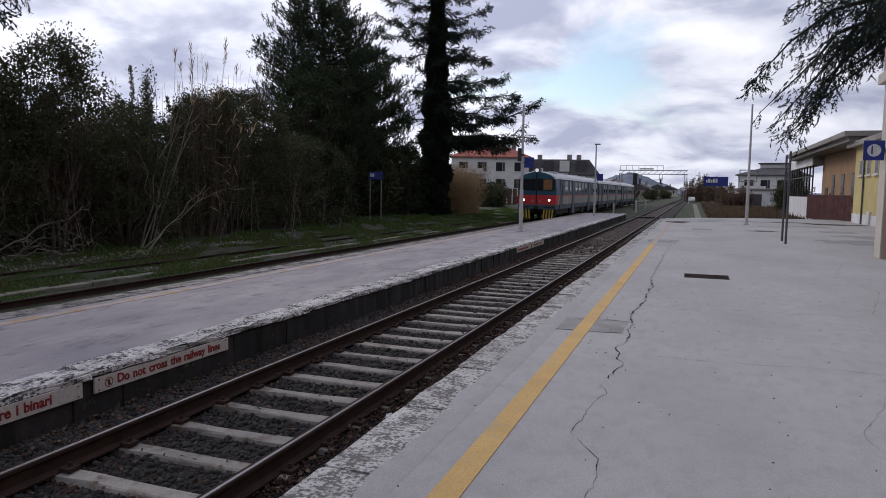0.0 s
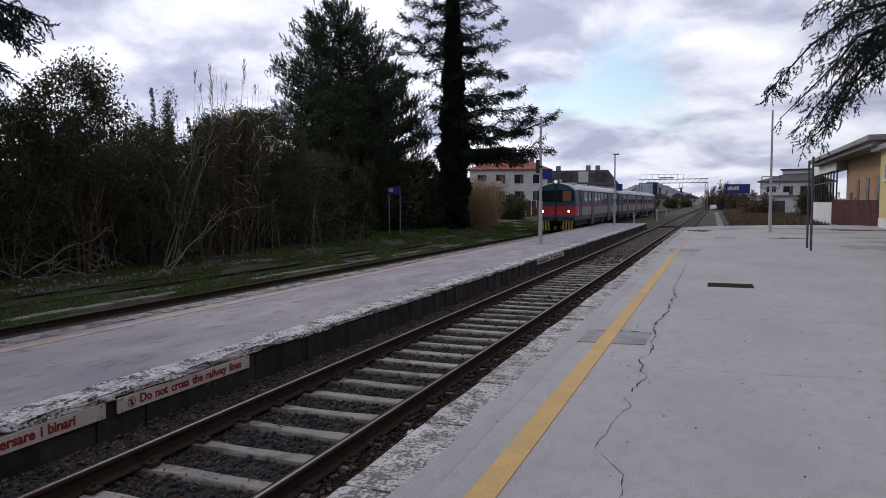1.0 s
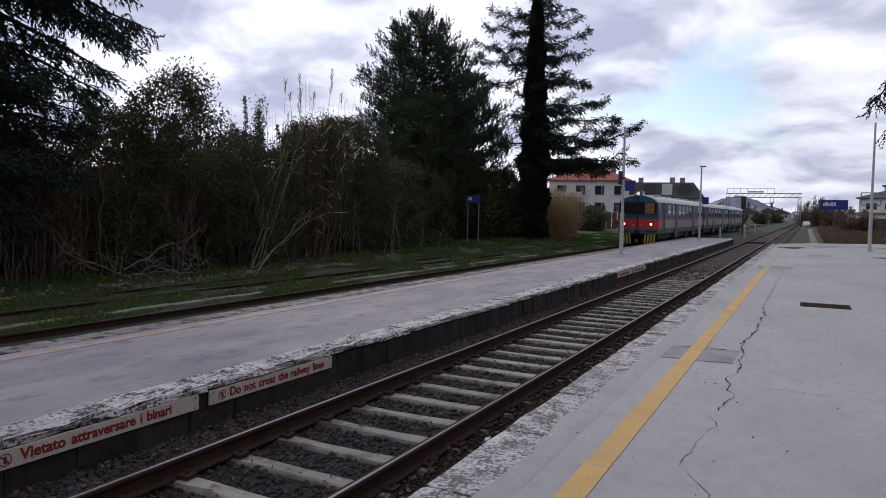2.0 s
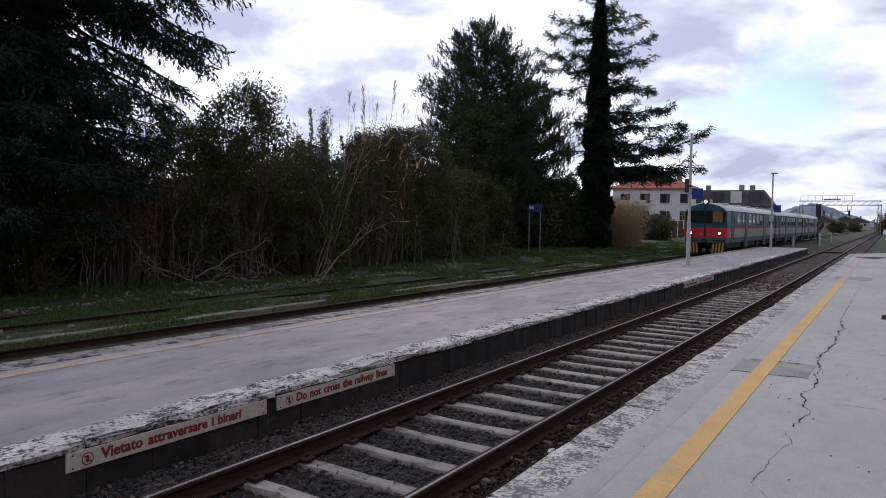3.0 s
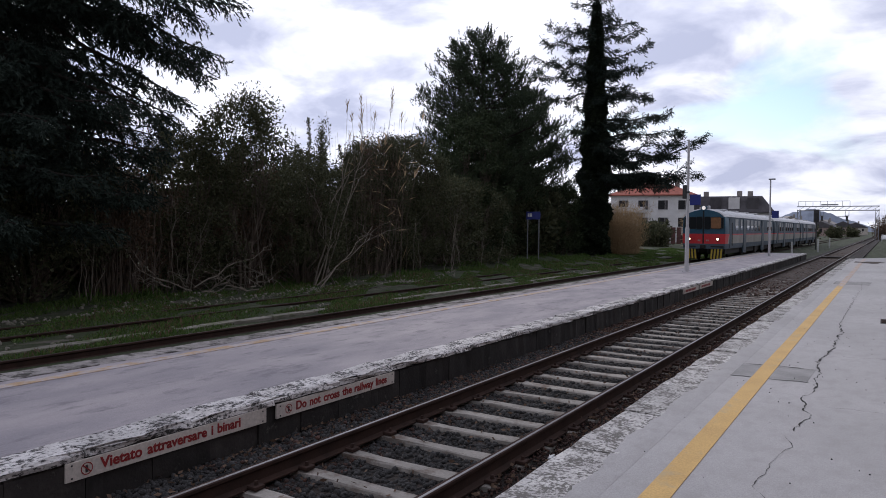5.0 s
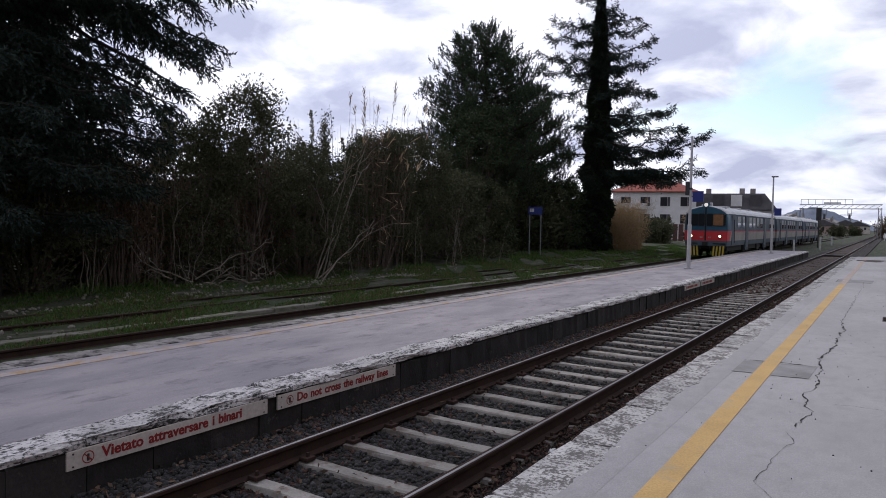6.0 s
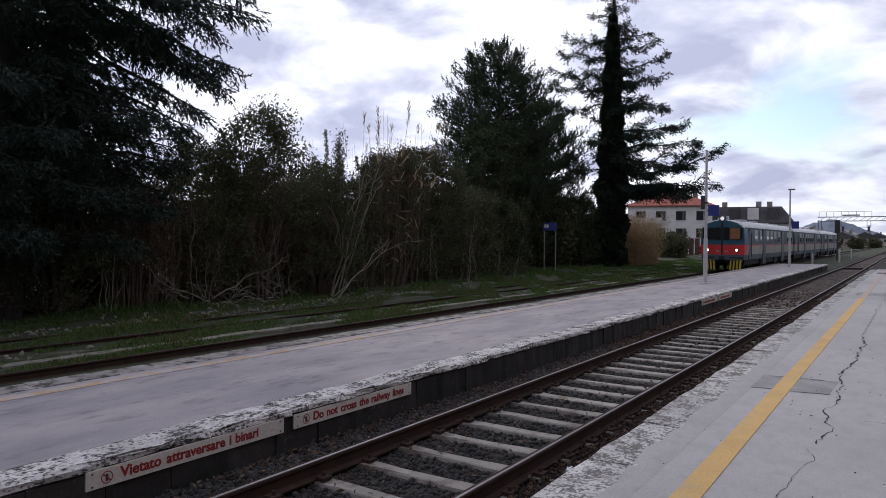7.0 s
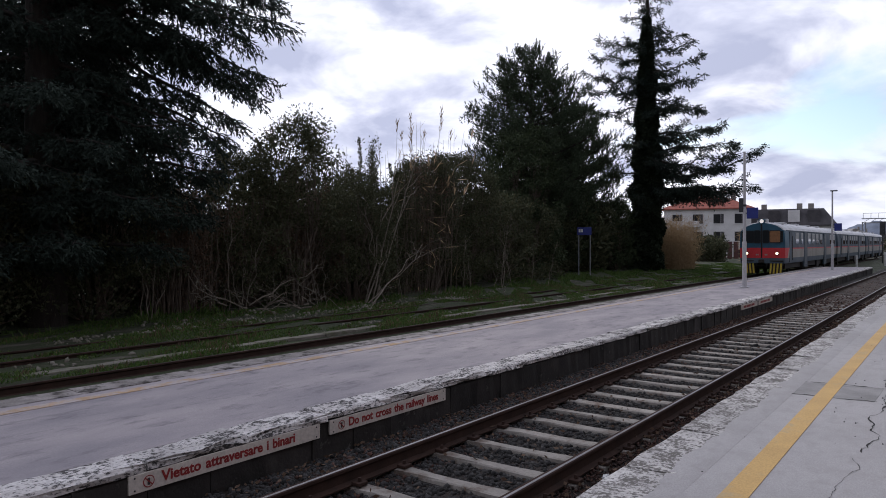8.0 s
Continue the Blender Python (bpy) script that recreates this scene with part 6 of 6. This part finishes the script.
ICO = np.array([[0, 0, 1], [0.894, 0, 0.447], [0.276, 0.851, 0.447], [-0.724, 0.526, 0.447], [-0.724, -0.526, 0.447], [0.276, -0.851, 0.447],
                [0.724, 0.526, -0.447], [-0.276, 0.851, -0.447], [-0.894, 0, -0.447], [-0.276, -0.851, -0.447], [0.724, -0.526, -0.447], [0, 0, -1]])
ICF = np.array([[0, 1, 2], [0, 2, 3], [0, 3, 4], [0, 4, 5], [0, 5, 1], [1, 6, 2], [2, 7, 3], [3, 8, 4], [4, 9, 5], [5, 10, 1], [6, 7, 2], [7, 8, 3], [8, 9, 4],
                [9, 10, 5], [10, 6, 1], [6, 11, 7], [7, 11, 8], [8, 11, 9], [9, 11, 10], [10, 11, 6]])


OCT = np.array([[0, 0, 1], [1, 0, 0], [0, 1, 0], [-1, 0, 0], [0, -1, 0], [0, 0, -1.0]])
OCF = np.array([[0, 1, 2], [0, 2, 3], [0, 3, 4], [0, 4, 1], [5, 2, 1], [5, 3, 2], [5, 4, 3], [5, 1, 4]])


def stones(name, pos, size, mat, label, cat="ballast", plain=False):
    """Angular stones: squashed, jittered and turned by chance."""
    n = len(pos)
    ax = unit(rng.normal(size=(n, 3)))
    bx_ = unit(np.cross(ax, rng.normal(size=(n, 3))))
    R = np.stack([ax, bx_, np.cross(ax, bx_)], 1)
    sc = size[:, None] * rng.uniform(0.55, 1.15, (n, 3))
    form, faces = (OCT, OCF) if plain else (ICO, ICF)
    k = len(form)
    v = form[None] * sc[:, None] * rng.uniform(0.72, 1.2, (n, k, 1))
    v = np.einsum("nij,nkj->nik", v, R) + pos[:, None]
    f = faces[None] + (np.arange(n) * k)[:, None, None]
    return tagged(place(name, np_mesh(name, v.reshape(-1, 3), f.reshape(-1, 3)), M[mat]), label, cat, kind="stuff")


def bed_z(x):
    return np.interp(x, [P2_NEAR - 0.1, RAIL_F - 0.45, RAIL_F - 0.1, RAIL_N + 0.15, RAIL_N + 0.5, KERB + 0.2], [-0.655, -0.615, ZR - 0.175, ZR - 0.175, -0.57, -0.58])


def ballast(n, x0, x1, y0, y1, s, mat, name, label, lift=0.0):
    p = scatter(n, x0, x1, y0, y1)
    off = (p[:, 1] - 3.777) % 0.6
    between = (p[:, 0] > RAIL_F + 0.02) & (p[:, 0] < RAIL_N - 0.02)
    keep = ~(between & ((off < 0.085) | (off > 0.515)) & (rng.random(n) > 0.035))
    p = p[keep]
    z = bed_z(p[:, 0]) - np.where((p[:, 0] > RAIL_F) & (p[:, 0] < RAIL_N), 0.03, 0) + rng.uniform(-0.25, 0.45, len(p)) * s + lift
    stones(name, np.concatenate([p, z[:, None]], 1), s * rng.uniform(0.6, 1.1, len(p)), mat, label, plain=y1 > 14 or mat == "rust_stone")


ballast(15000, RAIL_F + 0.05, RAIL_N - 0.05, -4, 14, 0.034, "stone", "ballast", "dark grey ballast stones between the sleepers")
ballast(6500, RAIL_F + 0.05, RAIL_N - 0.05, 14, 40, 0.05, "stone", "ballast", "dark grey ballast stones between the sleepers")
ballast(13000, P2_NEAR + 0.02, RAIL_F - 0.08, -4, 14, 0.034, "stone", "ballast", "dark grey ballast stones below the platform wall")
ballast(4500, P2_NEAR + 0.02, RAIL_F - 0.08, 4, 40, 0.045, "rust_stone", "rusty_ballast", "rust-stained ballast beside the rail")
ballast(12000, RAIL_N + 0.05, KERB, -4, 14, 0.022, "rust_stone", "rusty_ballast", "rust-brown grit between rail and kerb")
ballast(4500, RAIL_N + 0.05, KERB, 14, 40, 0.035, "rust_stone", "rusty_ballast", "rust-brown grit between rail and kerb")
ballast(4200, RAIL_F + 0.03, RAIL_F + 0.38, -2, 30, 0.03, "rust_stone", "rusty_ballast", "rust-stained ballast along the rail foot")
ballast(3600, RAIL_F + 0.05, RAIL_N - 0.05, 24, 75, 0.06, "rust_stone", "rusty_ballast", "rust-brown soil and grit over the far sleepers", 0.03)
# loose grit on the near platform
p = np.concatenate([scatter(260, -1.5, 3.2, 2.4, 12), scatter(150, -1.5, 6, 12, 34)])
stones("grit", np.concatenate([p, np.full((len(p), 1), 0.001)], 1), rng.uniform(0.002, 0.008, len(p)), "stone", "scattered dark grit on the platform asphalt", "grit")
# pale rubble and litter in the grass of the verge
p = np.concatenate([scatter(420, -17.2, -16.2, 7, 24), scatter(200, -18.6, -16.5, 10, 30), scatter(160, -13.9, -12.9, 3, 40), scatter(260, -17, -12.5, 60, 90)])
stones("rubble", np.concatenate([p, (verge_z(p) + 0.015)[:, None]], 1), rng.uniform(0.02, 0.075, len(p)), "cable", "pale stones scattered in the grass", "stones")
# fallen leaves on the track
n = 9000
p = scatter(n, P2_NEAR + 0.03, KERB - 0.02, 0.8, 32)
p = p[rng.random(n) < np.where((p[:, 0] > RAIL_N + 0.04) | (p[:, 0] < RAIL_F - 0.04), 0.9, 0.18)]
pos = np.concatenate([p, (bed_z(p[:, 0]) + 0.03 + rng.uniform(0, 0.02, len(p)))[:, None]], 1)
tagged(place("leaf_litter", leaf_mesh("leaf_litter", [blades(pos, np.concatenate([rng.normal(0, 1, (len(p), 2)), rng.normal(0, 0.25, (len(p), 1))], 1), rng.uniform(0.03, 0.075, len(p)), 0.035)]), M["brown_leaf"]),
       "dry brown leaves blown along the track", "leaves", kind="stuff")
# two pale crumpled paper scraps beside the rail
for x, y, z in ((-2.62, 5.88, -0.56), (-2.5, 7.9, -0.57)):
    q = np.array([[x, y, z + 0.02]])
    t = thing("litter", "crumpled white paper scrap beside the rail", "litter", "litter", at=(0, 0, 0))
    bm = nb()
    bmesh.ops.create_icosphere(bm, subdivisions=2, radius=0.035, matrix=Matrix.Translation((x, y, z)))
    for v in bm.verts:
        v.co += Vector((random.gauss(0, 0.007), random.gauss(0, 0.009), random.gauss(0, 0.006)))
    part("paper", bm, M["white"], t)

# concrete cable duct in the grass, in slabs
t = thing("cable_duct", "pale concrete cable duct lying in the grass", "duct", at=(0, 0, 0))
lid = None
for k in range(48):
    y = -4 + k * 1.0
    if lid is None:
        lid = part("duct_lid", box(nb(), -0.13, 0.13, 0.003, 0.997, -0.05, 0.05, 0.012), M["cable"], t)
        ob = lid
    else:
        ob = new("duct_lid", lid.data)
        ob.parent = t
    ob.matrix_basis = pose(-12.75 + random.gauss(0, 0.015), y, GROUND - 0.005 + random.gauss(0, 0.008), random.gauss(0, 0.3), random.gauss(0, 0.8), random.gauss(0, 0.6))


# bare fallen branches at the foot of the shrubs
def branch(a, b, r0, forks, label, name="fallen_branch"):
    t = thing(name, label, "branch", "fallen branches", at=(0, 0, 0))
    p = bent(a, b, -0.05, 8, r0, r0 * 0.25, 0.06)
    paths = [p]
    for _ in range(forks):
        q, d, s = along(p, 1)
        l = rng.uniform(0.4, 1.3)
        paths.append(bent(q[0], q[0] + unit(d)[0] * l * 0.7 + rng.normal(0, 0.4, 3) * l, -0.03, 5, r0 * 0.45, r0 * 0.12, 0.04))
    for k, q in enumerate(paths):
        place("fork" if k else "stem", limb_mesh("stem", [q], 5), M["dead_wood"], t)
    return t


for k in range(13):
    y = rng.uniform(12.8, 18.0)
    x = -18.4 + rng.uniform(-0.9, 0.6)
    z = GROUND + rng.uniform(0.0, 0.5)
    branch((x, y, z), (x + rng.normal(0, 0.8), y + rng.uniform(-1.8, 1.8), z + rng.uniform(0.0, 0.7)), 0.026, 7, "bare grey branch lying in a brushwood heap")
branch((-18.6, 14.3, -0.4), (-18.4, 17.4, 0.75), 0.03, 4, "bare pale branch leaning on a brushwood heap")
for y0, z1, y1 in ((20.0, 3.6, 22.6), (20.2, 4.9, 22.0), (20.4, 4.2, 21.4), (20.6, 5.2, 22.9), (19.8, 1.6, 23.8), (20.0, 1.2, 23.4), (21.2, 3.0, 20.2)):
    branch((-17.8 + rng.normal(0, 0.2), y0 * 0.95, GROUND), (-17.8 + rng.normal(0, 0.3), y1 * 0.95, z1), 0.034, 6, "long bare leaning stem before the shrubs", "leaning_stem")
for k in range(26):
    y = rng.uniform(9, 34)
    x = -18.9 + rng.normal(0, 0.3)
    h = rng.uniform(1.6, 3.8)
    branch((x, y, GROUND), (x + rng.normal(0, 0.2), y + rng.normal(0, 0.45), GROUND + h), 0.018, 4, "thin bare stem standing before the shrubs", "bare_stem")

# ---- pieces of the platforms and the track ----
def rough_block(lx, ly, lz, seed, amp=0.008, face_low=False):
    """A worn block: a bevelled box with its corners knocked about. Its top face lies at z = 0."""
    r = random.Random(seed)
    bm = box(nb(), 0, lx, 0, ly, -lz, 0)
    bmesh.ops.subdivide_edges(bm, edges=[e for e in bm.edges if abs(e.verts[0].co.y - e.verts[1].co.y) > 0.5 * ly], cuts=3)
    top = [e for e in bm.edges if all(v.co.z > -0.001 for v in e.verts) and all((v.co.x < 0.001 if face_low else v.co.x > lx - 0.001) for v in e.verts)]
    bmesh.ops.bevel(bm, geom=top, offset=0.022, segments=2, affect="EDGES")
    for v in bm.verts:
        seen = v.co.x < lx * 0.5 if face_low else v.co.x > lx * 0.5
        if v.co.z > -0.2:
            v.co += Vector((r.gauss(0, amp) if seen else 0, 0, r.gauss(0, amp * 0.35)))
    me = bpy.data.meshes.new("block")
    bm.to_mesh(me)
    bm.free()
    return me


def row(name, parent, meshes, mat, x, z, y0, y1, step, tilt=0.3):
    for me in meshes:
        me.materials.append(M[mat])
    n = int((y1 - y0) / step)
    for k in range(n):
        ob = new(name, random.choice(meshes))
        ob.parent = parent
        ob.matrix_basis = pose(x + random.gauss(0, 0.006), y0 + k * step, z + random.gauss(0, 0.003), 0, random.gauss(0, tilt), random.gauss(0, tilt * 0.5))


kerbs = tagged(new("kerb"), "rough limewashed stone kerb along the platform edge", "kerb", kind="structure")
row("kerb_stone", kerbs, [rough_block(0.36, 1.19, 0.68, i, 0.014, True) for i in range(5)], "kerb", KERB, 0.004, -11.0, END1, 1.2)
coping = tagged(new("coping"), "worn whitewashed stone coping of the island platform", "kerb", kind="structure")
row("coping_stone", coping, [rough_block(0.38, 0.99, 0.065, 20 + i, 0.014) for i in range(5)], "kerb2", P2_NEAR - 0.36, P2_Z + 0.004, -12.0, END2, 1.0, 0.5)
edge = tagged(new("back_edge"), "bare stone edging along the back of the island platform", "kerb", kind="structure")
row("edge_stone", edge, [rough_block(0.42, 0.99, 0.55, 40 + i, 0.012, True) for i in range(4)], "kerb3", P2_FAR, P2_Z + 0.003, -6.0, END2, 1.0, 0.4)
face = tagged(new("platform_wall"), "dark concrete block wall of the island platform", "wall", kind="structure")
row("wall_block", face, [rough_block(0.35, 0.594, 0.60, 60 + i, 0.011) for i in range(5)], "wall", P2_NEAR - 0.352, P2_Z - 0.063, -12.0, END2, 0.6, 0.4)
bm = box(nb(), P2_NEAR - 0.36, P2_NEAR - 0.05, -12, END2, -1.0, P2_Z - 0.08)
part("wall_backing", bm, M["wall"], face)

track = tagged(new("sleeper_row"), "pale concrete sleepers half sunk in ballast under the rails", "sleepers", kind="structure")


def sleeper_mesh(seed):
    r = random.Random(seed)
    bm = nb()
    half = 0.078
    prof = [(-half - 0.02, -0.18), (half + 0.02, -0.18), (half, -0.012), (half - 0.015, 0.0), (-half + 0.015, 0.0), (-half, -0.012)]
    extrude_profile(bm, prof, -0.9, 0.9)
    bmesh.ops.rotate(bm, cent=(0, 0, 0), matrix=Matrix.Rotation(math.radians(90), 3, "Z"), verts=bm.verts)
    bmesh.ops.subdivide_edges(bm, edges=[e for e in bm.edges if abs(e.verts[0].co.x - e.verts[1].co.x) > 1], cuts=6)
    for v in bm.verts:
        v.co.z += r.gauss(0, 0.004) - (0.006 if abs(v.co.x) < 0.4 and v.co.z > -0.1 else 0)
        v.co.y += r.gauss(0, 0.004)
    me = bpy.data.meshes.new("sleeper")
    bm.to_mesh(me)
    bm.free()
    me.materials.append(M["sleeper"])
    return me


smeshes = [sleeper_mesh(i) for i in range(5)]
clip = None
for k in range(-14, 200):
    y = 3.777 + 0.6 * k
    if 59.6 < y < 62.6:
        continue
    ob = new("sleeper", random.choice(smeshes))
    ob.parent = track
    ob.matrix_basis = pose((RAIL_N + RAIL_F) / 2, y, ZR - 0.150 + random.gauss(0, 0.004), 0, random.gauss(0, 0.2), random.gauss(0, 0.5))
    if k < 40:
        for x in (-0.7525 - 0.11, -0.7525 + 0.11, 0.7525 - 0.11, 0.7525 + 0.11):
            if clip is None:
                bm = box(nb(), -0.05, 0.05, -0.055, 0.055, -0.01, 0.022, 0.006)
                tube(bm, (0, 0, 0.02), (0, 0, 0.055), 0.019, 0.015, 6)
                clip = part("rail_clip", bm, M["rail"], ob)
                c = clip
            else:
                c = new("rail_clip", clip.data)
                c.parent = ob
            c.matrix_basis = pose(x, random.gauss(0, 0.01), 0.012)
